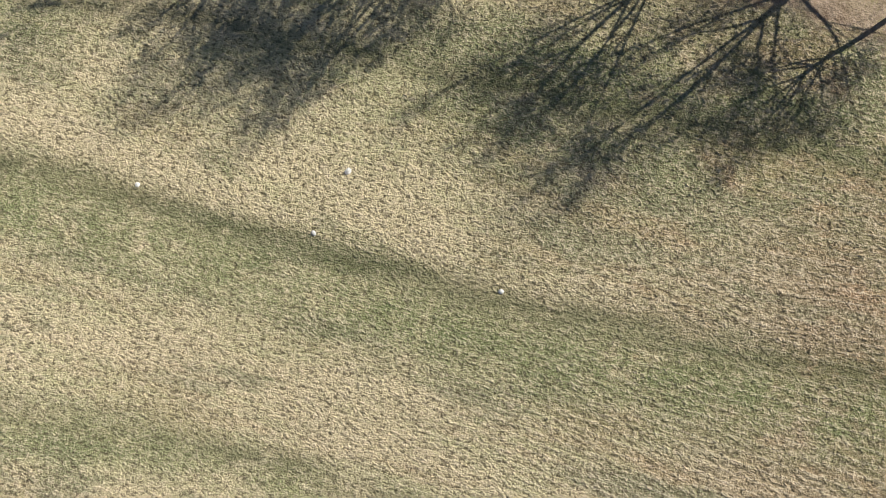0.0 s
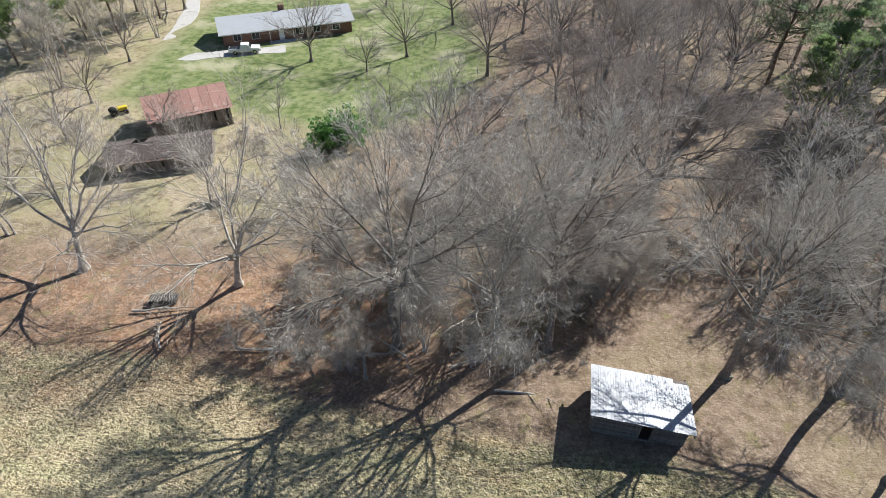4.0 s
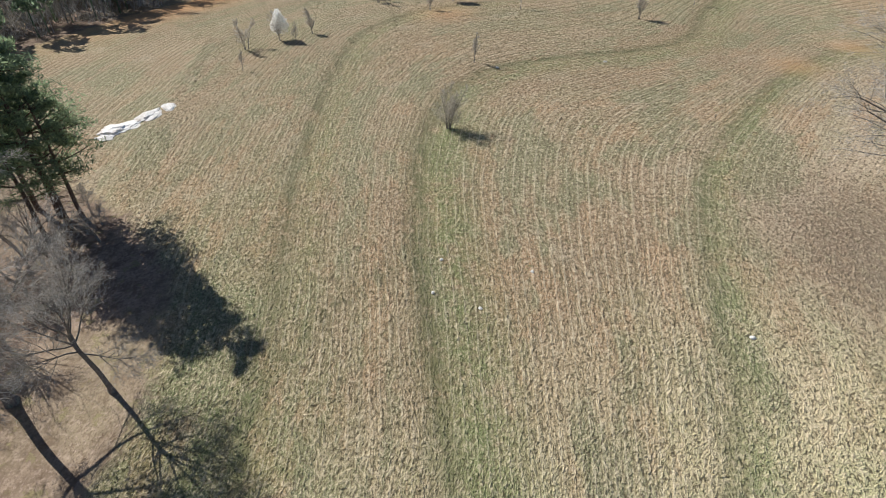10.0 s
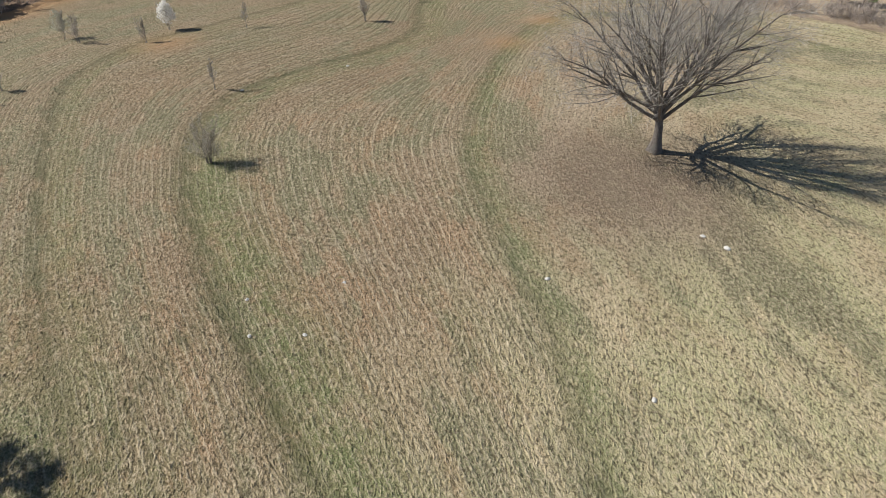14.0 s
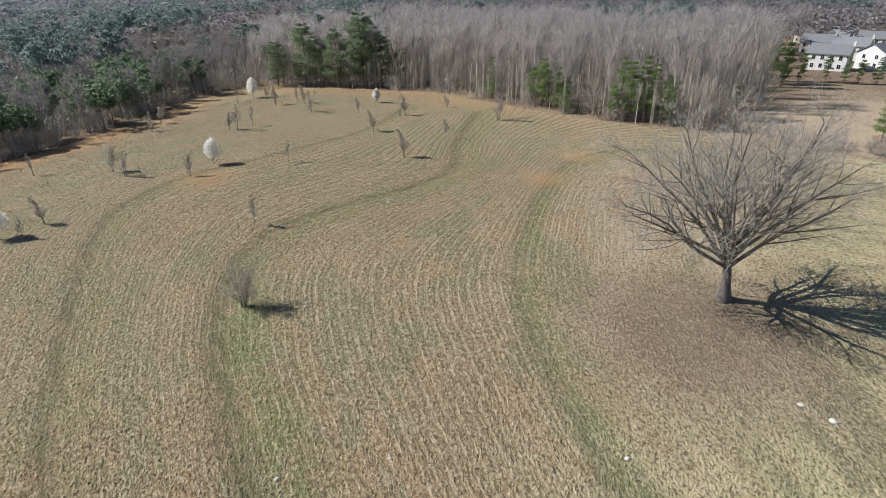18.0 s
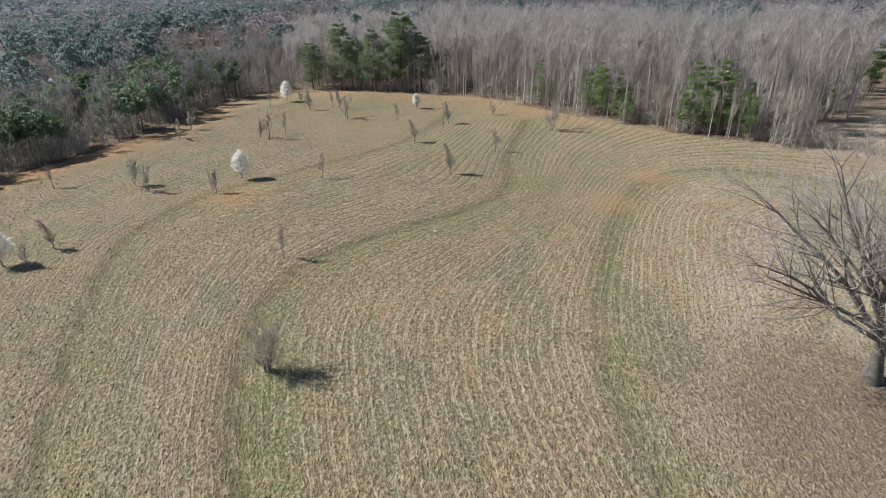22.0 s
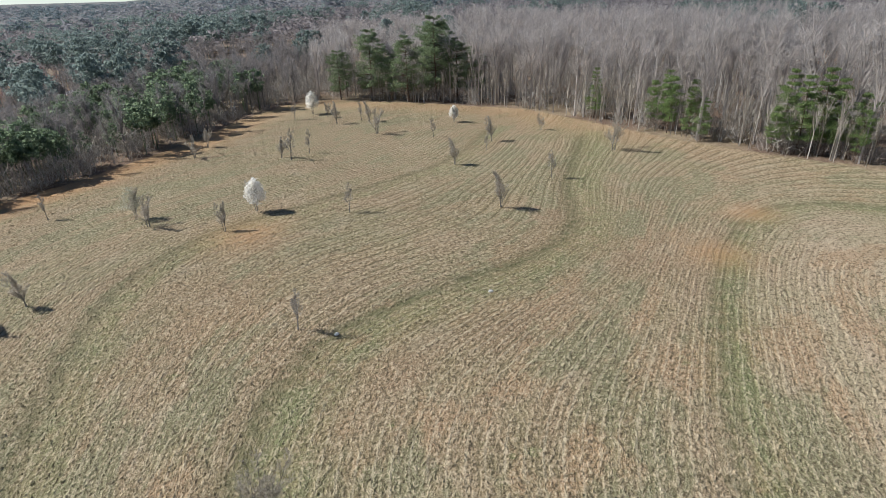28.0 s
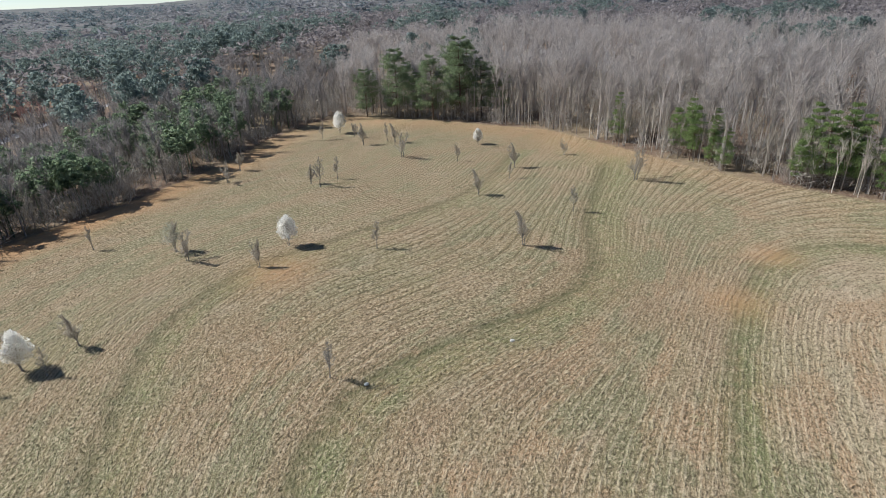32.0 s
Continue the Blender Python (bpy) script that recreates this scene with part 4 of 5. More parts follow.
# ---- woods round the field ----
def joined(name, protos, places, material, label):
    """Many trees in one mesh: (prototype, x, y, turn, width, height) each."""
    Vs, Fs, at = [], [], 0
    heights = land([p[1] for p in places], [p[2] for p in places]).tolist()
    for (k, x, y, a, w, h), z in zip(places, heights):
        V, F = protos[k]
        c, s = math.cos(a) * w, math.sin(a) * w
        Vs.append(np.column_stack([V[:, 0] * c - V[:, 1] * s + x, V[:, 0] * s + V[:, 1] * c + y, V[:, 2] * h + z]).astype(np.float32))
        Fs.append(F + at)
        at += len(V)
    me = fast_mesh(name, np.concatenate(Vs), np.concatenate(Fs))
    me.materials.append(material)
    return tagged(new(name, me), label, "woods", kind="stuff")


def far_bare(seed, twigs=300, blade=0.027):
    """A light bare tree of unit height: a trunk, limbs and flat twig blades."""
    g = np.random.default_rng(seed)
    P0, P1, R0, R1 = [np.array([0, 0, -0.02])], [np.array([0, 0, 0.55])], [0.013], [0.007]
    tips = []
    for i in range(9):
        z = g.uniform(0.35, 0.72)
        a = g.uniform(0, 6.28)
        d = np.array([math.cos(a) * 0.36, math.sin(a) * 0.36, 1.0])
        p = np.array([0, 0, z])
        q = p + d * g.uniform(0.16, 0.30)
        P0.append(p), P1.append(q), R0.append(0.006), R1.append(0.003)
        tips += [p + (q - p) * s for s in (0.4, 0.6, 0.8, 1.0)]
    V, F = tubes(P0, P1, R0, R1, 3)
    base = np.array(tips)[g.integers(0, len(tips), twigs)]
    d = g.normal(size=(twigs, 3)) * (1, 1, 0.5) + (0, 0, 0.9)
    d /= np.linalg.norm(d, axis=1, keepdims=True)
    L = g.uniform(0.05, 0.17, (twigs, 1))
    side = np.cross(d, g.normal(size=(twigs, 3)))
    side /= np.linalg.norm(side, axis=1, keepdims=True)
    w = blade * 0.05 * g.uniform(0.6, 1.5, (twigs, 1))
    B = np.stack([base - side * w, base + side * w, base + d * L + side * w * 0.4, base + d * L - side * w * 0.4], 1).reshape(-1, 3)
    return np.concatenate([V, B]), np.concatenate([F, np.arange(twigs * 4).reshape(-1, 4) + len(V)])


def far_pine(seed, n=110, wide=0.2, low=0.3):
    g = np.random.default_rng(seed)
    V, F = tubes([(0, 0, -0.02)], [(0, 0, 0.9)], [0.014], [0.004], 4)
    a, u = g.uniform(0, 6.28, n), g.uniform(-0.75, 1, n)
    r = wide * np.sqrt(1 - np.minimum(u * u, 0.99)) * g.uniform(0.45, 1.0, n) ** 0.5 * (0.85 + 0.3 * np.sin(3 * a + 4 * u + seed))
    cen = np.column_stack([np.cos(a) * r, np.sin(a) * r, (1 + low) / 2 + (1 - low) / 2 * u])
    B, G = leaf_cloud(g, cen, np.full(n, 0.045), 6, 0.034, flat=0.6, long=1.8)
    return np.concatenate([V, B]), np.concatenate([F, G + len(V)])


def far_scrub(seed, twigs=110):
    """Understorey of unit height: thin stems and twigs from the ground up."""
    g = np.random.default_rng(seed)
    base = np.column_stack([g.normal(0, 0.16, twigs), g.normal(0, 0.16, twigs), g.uniform(0, 0.75, twigs)])
    d = g.normal(size=(twigs, 3)) * (0.7, 0.7, 0.4) + (0, 0, 1.0)
    d /= np.linalg.norm(d, axis=1, keepdims=True)
    tip = base + d * g.uniform(0.12, 0.32, (twigs, 1))
    return blades(list(zip(base, tip, np.full(twigs, 0.005), np.full(twigs, 0.0022))), g, 2.4)


def far_lump(seed, n=19):
    """A distant crown: a loose cluster of small upright faces."""
    g = np.random.default_rng(seed)
    cen = g.normal(size=(n, 3)) * (0.19, 0.19, 0.15) + (0, 0, 0.62)
    return leaf_cloud(g, cen, np.full(n, 0.10), 6, 0.042, flat=0.8, long=3.6)


def far_dome(seed, n=30):
    """A distant pine: the rounded top of a crown in small clumps."""
    g = np.random.default_rng(seed)
    a, u = g.uniform(0, 6.28, n), g.uniform(-0.4, 1, n)
    r = 0.24 * np.sqrt(1 - np.minimum(u * u, 0.98)) * g.uniform(0.6, 1.0, n)
    cen = np.column_stack([np.cos(a) * r, np.sin(a) * r, 0.68 + 0.3 * u])
    return leaf_cloud(g, cen, np.full(n, 0.06), 9, 0.036, flat=0.7, long=1.6)


DOME = [far_dome(180 + k) for k in range(4)]
BARE = [far_bare(100 + k) for k in range(5)]
CONE = [far_pine(120 + k, wide=(0.22, 0.25, 0.28)[k % 3], low=(0.40, 0.34, 0.46)[k % 3]) for k in range(3)]
SHRUB = [far_scrub(160 + k) for k in range(3)]
LUMP = [far_lump(140 + k) for k in range(4)]
NEARWOOD = [(-14, 30), (62, 40), (84, 60), (62, 135), (-110, 135), (-110, 30)]
OPEN_SPOTS = ((300, 52, 22), (380, 16, 22))


def wood_places(n, box_, keep, hs, kinds, wide=1.0):
    """Places for n trees inside a box, where keep() says so."""
    xs, ys = np.zeros(0), np.zeros(0)
    while len(xs) < n:
        x, y = G.uniform(box_[0], box_[1], 2 * n), G.uniform(box_[2], box_[3], 2 * n)
        ok = keep(x, y)
        xs, ys = np.append(xs, x[ok]), np.append(ys, y[ok])
    h = G.uniform(*hs, n)
    return list(zip(G.integers(0, kinds, n).tolist(), xs[:n].tolist(), ys[:n].tolist(), G.uniform(0, 6.28, n).tolist(), (h * wide * G.uniform(0.8, 1.15, n)).tolist(), h.tolist()))


def rim(x, y, lo, hi):
    d = edge_gap(FIELD, x, y)
    return (lo < d) & (d < hi) & ~inside(MEADOW, x, y) & ~inside(NEARWOOD, x, y)


def ahead(x, y):
    """The part of the country that opens beyond the field."""
    a = np.arctan2(y + 5, x - 20)
    return (np.where(np.hypot(x, y) > 350, -1.34, -1.19) < a) & (a < 0.62) & ~((56 < x) & (x < 128) & (-262 < y) & (y < -196))


def pineish(x, y, k=0.013):
    return np.array([noise.noise(Vector((p * k, q * k, 3.0))) for p, q in zip(x, y)])


def left(x, y):
    return y > -0.33 * x + 20


def clear_of(x, y):
    return np.all([(x - a) ** 2 + (y - b) ** 2 > r * r for a, b, r in OPEN_SPOTS], 0)


G = np.random.default_rng(33)
bare_right = wood_places(1150, (60, 360, -330, -20), lambda x, y: rim(x, y, 1, 190) & ahead(x, y - 12) & ~left(x, y) & (G.random(len(x)) < 1.15 - edge_gap(FIELD, x, y) / 230), (15, 22), 5)
joined("bare_woods", BARE, bare_right, leafy("bare_wood_twigs", (0.36, 0.33, 0.305), (0.66, 0.605, 0.565), let_by=0.5, rough=0.9), "grey leafless hardwood forest beyond the mown field")
# lowland twig colour is greyed to stand in for haze
bare_left = wood_places(1350, (90, 420, -135, 190), lambda x, y: rim(x, y, 1, 190) & ahead(x, y) & left(x, y) & clear_of(x, y) & (G.random(len(x)) < 1.2 - edge_gap(FIELD, x, y) / 160), (9, 16), 5)
joined("bare_lowland_woods", BARE, bare_left, leafy("lowland_twigs", (0.21, 0.195, 0.185), (0.42, 0.385, 0.365), let_by=0.45, rough=0.9), "brown leafless lowland woods beside the field")
reds = [(int(k), x, y, a, 13, 11) for k, x, y, a in zip(G.integers(0, 5, 34), 350 + G.normal(0, 26, 34), 52 + G.normal(0, 10, 34), G.uniform(0, 6, 34))]
reds += [(int(k), x, y, a, 12, 8) for k, x, y, a in zip(G.integers(0, 5, 22), 97 + G.normal(0, 8, 22), 82 + G.normal(0, 4, 22), G.uniform(0, 6, 22))]
joined("red_maple_grove", BARE, reds, TWIG_RED, "red-budding leafless maples among the lowland woods")
young = wood_places(360, (100, 300, -40, 110), lambda x, y: rim(x, y, 3, 60) & left(x, y) & (pineish(x, y) > -0.1), (8, 14), 3)
joined("young_pine_woods", CONE, young, NEEDLES_LOW_HAZED, "bright green young pines along the lowland edge")
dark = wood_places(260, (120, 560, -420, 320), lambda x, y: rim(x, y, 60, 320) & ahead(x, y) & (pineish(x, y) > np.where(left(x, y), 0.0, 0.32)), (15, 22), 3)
joined("dark_pine_woods", CONE, dark, NEEDLES_HAZED, "dark green pines standing among leafless woods")
under = wood_places(2300, (40, 330, -260, 130), lambda x, y: rim(x, y, 0.5, 75) & ahead(x, y - 12), (3.5, 9), 3)
joined("woodland_understorey", SHRUB, under, TWIG_GREY, "brown leafless undergrowth filling the woods")
# distant crowns: grey lightened so the colour itself carries some haze
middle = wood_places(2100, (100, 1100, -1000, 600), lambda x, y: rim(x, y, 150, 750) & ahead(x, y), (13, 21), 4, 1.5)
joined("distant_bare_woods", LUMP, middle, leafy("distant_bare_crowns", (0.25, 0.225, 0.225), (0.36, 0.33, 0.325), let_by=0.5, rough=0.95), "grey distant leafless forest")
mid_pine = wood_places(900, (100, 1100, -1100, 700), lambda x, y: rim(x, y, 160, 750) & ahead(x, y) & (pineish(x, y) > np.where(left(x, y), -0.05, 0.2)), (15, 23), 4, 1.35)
joined("distant_pine_woods", DOME, mid_pine, NEEDLES_HAZED, "dark green distant pine forest")
# far hills: haze is painted into the bluish crown colours
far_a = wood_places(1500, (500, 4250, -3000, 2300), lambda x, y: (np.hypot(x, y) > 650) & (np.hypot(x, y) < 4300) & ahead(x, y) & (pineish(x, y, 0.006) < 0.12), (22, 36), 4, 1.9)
joined("far_bare_forest", LUMP, far_a, leafy("far_bare_crowns", (0.26, 0.26, 0.27), (0.34, 0.335, 0.345), let_by=0.5, rough=0.95), "far hill forest, its grey lightened to stand for haze")
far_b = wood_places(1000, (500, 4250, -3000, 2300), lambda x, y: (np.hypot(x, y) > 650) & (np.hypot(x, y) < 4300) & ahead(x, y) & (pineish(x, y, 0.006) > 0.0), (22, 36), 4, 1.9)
joined("far_pine_forest", DOME, far_b, leafy("far_conifers", (0.18, 0.225, 0.24), (0.23, 0.275, 0.285), let_by=0.5), "dark green far hill forest with haze put into its colour")
hedge_x = G.uniform(30, 100, 170)
hedge = [(int(k), x, -105.5 - (95 - x) * 0.30 + dy, a, h * 1.2, h) for k, x, dy, a, h in zip(G.integers(0, 3, 170), hedge_x, G.normal(-4, 2.0, 170), G.uniform(0, 6, 170), G.uniform(1.5, 4.5, 170))]
hedge += wood_places(130, (-20, 112, -190, -112), lambda x, y: inside(MEADOW, x, y) & (edge_gap(FIELD, x, y) > 4), (1.0, 3.5), 3)
joined("hedgerow_scrub", SHRUB, hedge, TWIG_BROWN, "brown leafless scrub along the edge of a pale meadow")
STEM = [far_bare(190 + k, 60, 0.03) for k in range(3)]
stems = wood_places(90, (74, 106, -122, -104), lambda x, y: (edge_gap(FIELD, x, y) > 0.5) & (edge_gap(FIELD, x, y) < 9), (7, 12), 3, 0.7)
stems += wood_places(160, (60, 235, -112, -60), lambda x, y: (edge_gap(FIELD, x, y) > 0.5) & (edge_gap(FIELD, x, y) < 7) & (x > 106), (7, 13), 3, 0.7)
joined("field_edge_saplings", STEM, stems, TWIG_PALE, "thin pale leafless stems along the edge of the woods")

# ---- log barn ----
TIN = surface("weathered_tin", (0.39, 0.40, 0.42), (0.56, 0.57, 0.60), (0.32, 0.315, 0.32), 0.9, 5, 0.5, metal=0.1, bump=0.003, each=0.07)
LOG = surface("weathered_logs", (0.10, 0.085, 0.07), (0.24, 0.21, 0.18), (0.16, 0.14, 0.115), 1.5, 14, 0.9, bump=0.02, each=0.25, stretch=(0.3, 1, 1))
BOARD = surface("grey_boards", (0.12, 0.10, 0.085), (0.26, 0.23, 0.2), (0.18, 0.15, 0.12), 1.5, 12, 0.9, bump=0.01, each=0.2, stretch=(1, 1, 0.3))


def log_mesh(length):
    bm = bmesh.new()
    r = bmesh.ops.create_cone(bm, cap_ends=True, segments=8, radius1=0.125, radius2=0.115, depth=length)
    bmesh.ops.rotate(bm, verts=r["verts"], matrix=Matrix.Rotation(radians(90), 3, "Y"))
    me = bpy.data.meshes.new("log")
    bm.to_mesh(me)
    bm.free()
    return me


def log_barn():
    """Log walls with an open doorway under a tin roof that falls to the back."""
    w, d, hf, hb = 6.5, 4.3, 2.55, 2.0
    turn = math.atan2(24.0 - 25.2, 16.0 - 8.8)
    cx, cy = 12.52, 26.95
    t = thing("log_barn", Matrix.LocRotScale((cx, cy, float(land(12.4, 26)) - 0.05), Euler((0, 0, turn)), None), "small weathered log barn with a bright tin roof and open doorway", "barn")
    long_, short_ = log_mesh(w), log_mesh(d)
    stub_l, stub_r = log_mesh(3.25), log_mesh(2.15)
    for wall, y in (("front_wall", -d / 2), ("back_wall", d / 2)):
        holder = part(wall, boxed(-w / 2 + 0.1, y - 0.03, 0, w / 2 - 0.1 if y > 0 else -0.1, y + 0.03, hb - 0.1), BOARD, t)
        for k in range(9 if y < 0 else 7):
            z = 0.16 + 0.245 * k
            if y < 0 and 0 < k < 8:
                for me, x in ((stub_l, -w / 2 + 1.6), (stub_r, w / 2 - 1.05)):
                    part_mesh("log", me, LOG, holder).matrix_basis = pose(x, y, z, 0, 0, 0.6 * math.sin(k * 2.1))
            else:
                part_mesh("log", long_, LOG, holder).matrix_basis = pose(0.03 * math.sin(k * 3), y, z, 0, 0, 0.3 * math.sin(k))
    part("front_wall", boxed(1.1, -d / 2 - 0.03, 0, w / 2 - 0.1, -d / 2 + 0.03, hb), BOARD, t)
    for wall, x in (("side_wall", -w / 2), ("side_wall", w / 2)):
        holder = part(wall, boxed(x - 0.03, -d / 2 + 0.1, 0, x + 0.03, d / 2 - 0.1, hb - 0.1), BOARD, t)
        for k in range(7):
            part_mesh("log", short_, LOG, holder).matrix_basis = pose(x, 0, 0.28 + 0.245 * k, 0, 0, 90)
        for k in range(9):
            y0 = -d / 2 + k * d / 9
            top = hf - 0.12 - (hf - hb) * (k + 1) / 9
            part("gable_board", boxed(x - 0.05, y0 + 0.01, hb - 0.2, x + 0.05, y0 + d / 9 - 0.01, max(top, hb - 0.12)), BOARD, holder)
    part("dirt_floor", boxed(-w / 2, -d / 2, -0.1, w / 2, d / 2, 0.05), surface("dirt", (0.08, 0.06, 0.045), (0.14, 0.11, 0.08), (0.1, 0.08, 0.06)), t)
    for x in (0.05, 1.0):
        part("door_post", boxed(x - 0.07, -d / 2 - 0.14, 0, x + 0.07, -d / 2 + 0.14, 2.1, bevel=0.01), LOG, t)
    part("lintel", boxed(-0.1, -d / 2 - 0.15, 2.08, 1.15, -d / 2 + 0.15, 2.22, bevel=0.01), LOG, t)
    slope = math.atan2(hf - hb, d + 0.7)
    sheets, ww = 13, 7.35
    roof = part("roof_deck", boxed(-ww / 2 + 0.05, -d / 2 - 0.4, -0.07, ww / 2 - 0.05, d / 2 + 0.35, -0.03), BOARD, t)
    roof.matrix_basis = pose(0, 0, (hf + hb) / 2 + 0.02, -math.degrees(slope))
    sw = ww / sheets
    meshes = []
    for L in (5.15, 4.7):
        bm = boxed(-sw / 2 + 0.004, -2.6, 0, sw / 2 - 0.004, -2.6 + L, 0.008)
        for x in (-sw / 2 + 0.02, -sw / 6, sw / 6):
            box(bm, x - 0.012, -2.6, 0.006, x + 0.012, -2.6 + L, 0.022)
        me = bpy.data.meshes.new("roof_sheet")
        bm.to_mesh(me)
        bm.free()
        meshes.append(me)
    for k in range(sheets):
        sheet = part_mesh("roof_sheet", meshes[1 if k > sheets - 3 else 0], TIN, roof)
        sheet.matrix_basis = pose(-ww / 2 + sw * (k + 0.5), 0.02 * math.sin(k * 1.7), 0.0, 0.08 * math.sin(k * 2.3), 0, 0)
    for y, z in ((-d / 2 - 0.3, hf), (d / 2 + 0.25, hb)):
        for x in (-w / 2 - 0.28, w / 2 + 0.28):
            part("rafter_tail", boxed(x - 0.05, y - 0.3, z - 0.16, x + 0.05, y + 0.3, z - 0.03, bevel=0.01), LOG, t)
    return t


log_barn()

# ---- ranch house, truck and sheds beyond the lawn ----
BRICK = surface("red_brown_brick", (0.16, 0.09, 0.065), (0.27, 0.15, 0.11), (0.2, 0.12, 0.09), 2, 12, 0.9, bump=0.01, each=0.05)
SHINGLE = surface("grey_shingles", (0.36, 0.37, 0.38), (0.52, 0.53, 0.54), (0.42, 0.42, 0.41), 0.6, 6, 0.85, bump=0.01, each=0.05)
WHITE = surface("white_paint", (0.74, 0.74, 0.72), (0.83, 0.83, 0.81), (0.66, 0.65, 0.62), 1.0, 8, 0.5, bump=0, each=0.04)
PANE = surface("dark_window_glass", (0.02, 0.022, 0.026), (0.04, 0.044, 0.05), (0.03, 0.03, 0.035), 1, 4, 0.08, bump=0, each=0.1)
RUST = surface("rusty_red_tin", (0.33, 0.17, 0.13), (0.50, 0.30, 0.25), (0.55, 0.42, 0.36), 0.35, 5, 0.8, bump=0.006, each=0.12)
DARK_ROOF = surface("weathered_dark_roofing", (0.07, 0.055, 0.05), (0.17, 0.14, 0.125), (0.34, 0.19, 0.12), 0.4, 5, 0.85, bump=0.01, each=0.2)
CONCRETE = surface("pale_concrete", (0.45, 0.43, 0.4), (0.6, 0.58, 0.54), (0.38, 0.35, 0.31), 0.4, 5, 0.9, bump=0.004, each=0.05)
RUBBER = surface("tyre_rubber", (0.012, 0.012, 0.012), (0.03, 0.03, 0.03), (0.02, 0.02, 0.02), rough=0.8, bump=0, each=0.05)
CHROME = surface("bright_metal", (0.5, 0.5, 0.5), (0.65, 0.65, 0.65), (0.45, 0.45, 0.45), rough=0.25, metal=1.0, bump=0, each=0.05)
RED = surface("red_lens", (0.3, 0.02, 0.015), (0.45, 0.03, 0.02), (0.3, 0.02, 0.015), rough=0.3, bump=0)


def gable_roof(x0, x1, y0, y1, z, rise, over=0.5, thick=0.14):
    bm = bmesh.new()
    ym = (y0 + y1) / 2
    prof = [(y0 - over, z - 0.1), (ym, z + rise), (y1 + over, z - 0.1), (y1 + over, z - 0.1 - thick), (ym, z + rise - thick * 1.4), (y0 - over, z - 0.1 - thick)]
    ends = [[bm.verts.new((x, y, zz)) for y, zz in prof] for x in (x0 - over, x1 + over)]
    n = len(prof)
    for i in range(n):
        bm.faces.new((ends[0][i], ends[0][(i + 1) % n], ends[1][(i + 1) % n], ends[1][i]))
    for e, quads in ((ends[0], ((0, 1, 4, 5), (1, 2, 3, 4))), (ends[1], ((5, 4, 1, 0), (4, 3, 2, 1)))):
        for q in quads:
            bm.faces.new([e[i] for i in q])
    bmesh.ops.recalc_face_normals(bm, faces=bm.faces[:])
    return bm


def gable_wall(x, y0, y1, z, rise, thick=0.2):
    bm = bmesh.new()
    prof = [(y0, 0), (y1, 0), (y1, z), ((y0 + y1) / 2, z + rise - 0.2), (y0, z)]
    a, b = ([bm.verts.new((xx, y, zz)) for y, zz in prof] for xx in (x - thick / 2, x + thick / 2))
    bm.faces.new(a[::-1]), bm.faces.new(b)
    for i in range(5):
        bm.faces.new((a[i], a[(i + 1) % 5], b[(i + 1) % 5], b[i]))
    bmesh.ops.recalc_face_normals(bm, faces=bm.faces[:])
    return bm


def window(parent, x, y, z, w, h, face, axis="y"):
    """A framed window whose outside looks along +-y or +-x."""
    f = 0.07

    def lay(x0, z0, x1, z1, d0, d1):
        if axis == "y":
            return boxed(x + x0, min(y + face * d0, y + face * d1), z + z0, x + x1, max(y + face * d0, y + face * d1), z + z1)
        return boxed(min(x + face * d0, x + face * d1), y + x0, z + z0, max(x + face * d0, x + face * d1), y + x1, z + z1)

    pane = part("window", lay(-w / 2, 0, w / 2, h, 0.0, 0.03), PANE, parent, "dark glass window")
    for a in ((-w / 2 - f, -f, -w / 2, h + f), (w / 2, -f, w / 2 + f, h + f), (-w / 2, h, w / 2, h + f), (-w / 2, -f, w / 2, 0), (-0.02, 0, 0.02, h)):
        part("window_frame", lay(*a, 0.0, 0.06), WHITE, pane)


def ranch_house():
    L, D, h = 25.5, 9.0, 2.6
    ang = math.atan2(117.2 - 106.0, -25.2 + 50.8)
    m = Matrix.LocRotScale((-40.3, 116.2, float(land(-38, 112))), Euler((0, 0, ang)), None)
    t = thing("ranch_house", m, "long low brick ranch house with a pale grey roof", "house")
    part("front_wall", boxed(-L / 2, -D / 2, 0, L / 2, -D / 2 + 0.2, h), BRICK, t)
    part("back_wall", boxed(-L / 2, D / 2 - 0.2, 0, L / 2, D / 2, h), BRICK, t)
    for x in (-L / 2 + 0.1, L / 2 - 0.1):
        part("gable_wall", gable_wall(x, -D / 2, D / 2, h, 1.7), BRICK, t)
    part("roof", gable_roof(-L / 2, L / 2, -D / 2, D / 2, h, 1.75, 0.6), SHINGLE, t, "pale grey shingle roof")
    part("chimney", boxed(-1, 0.2, 3.2, 0.2, 1.2, 5.3, bevel=0.03), BRICK, t)
    for x in (-10, -6.5, 2, 5.5, 9.5):
        window(t, x, -D / 2, 0.9, 1.4, 1.2, -1)
    for y in (-2, 2):
        window(t, L / 2, y, 0.9, 1.2, 1.1, 1, "x")
    part("front_door", boxed(-2.0, -D / 2 - 0.05, 0.1, -1.0, -D / 2, 2.15, bevel=0.01), WHITE, t, "white front door")
    part("fascia", boxed(-L / 2 - 0.6, -D / 2 - 0.66, h - 0.3, L / 2 + 0.6, -D / 2 - 0.61, h - 0.12), WHITE, t)
    part("porch_slab", boxed(-4, -D / 2 - 1.6, -0.1, 1, -D / 2, 0.12, bevel=0.02), CONCRETE, t)
    for x in (-3.8, 0.8):
        part("porch_post", boxed(x - 0.06, -D / 2 - 0.56, 0.1, x + 0.06, -D / 2 - 0.44, h - 0.2), WHITE, t)
    return t


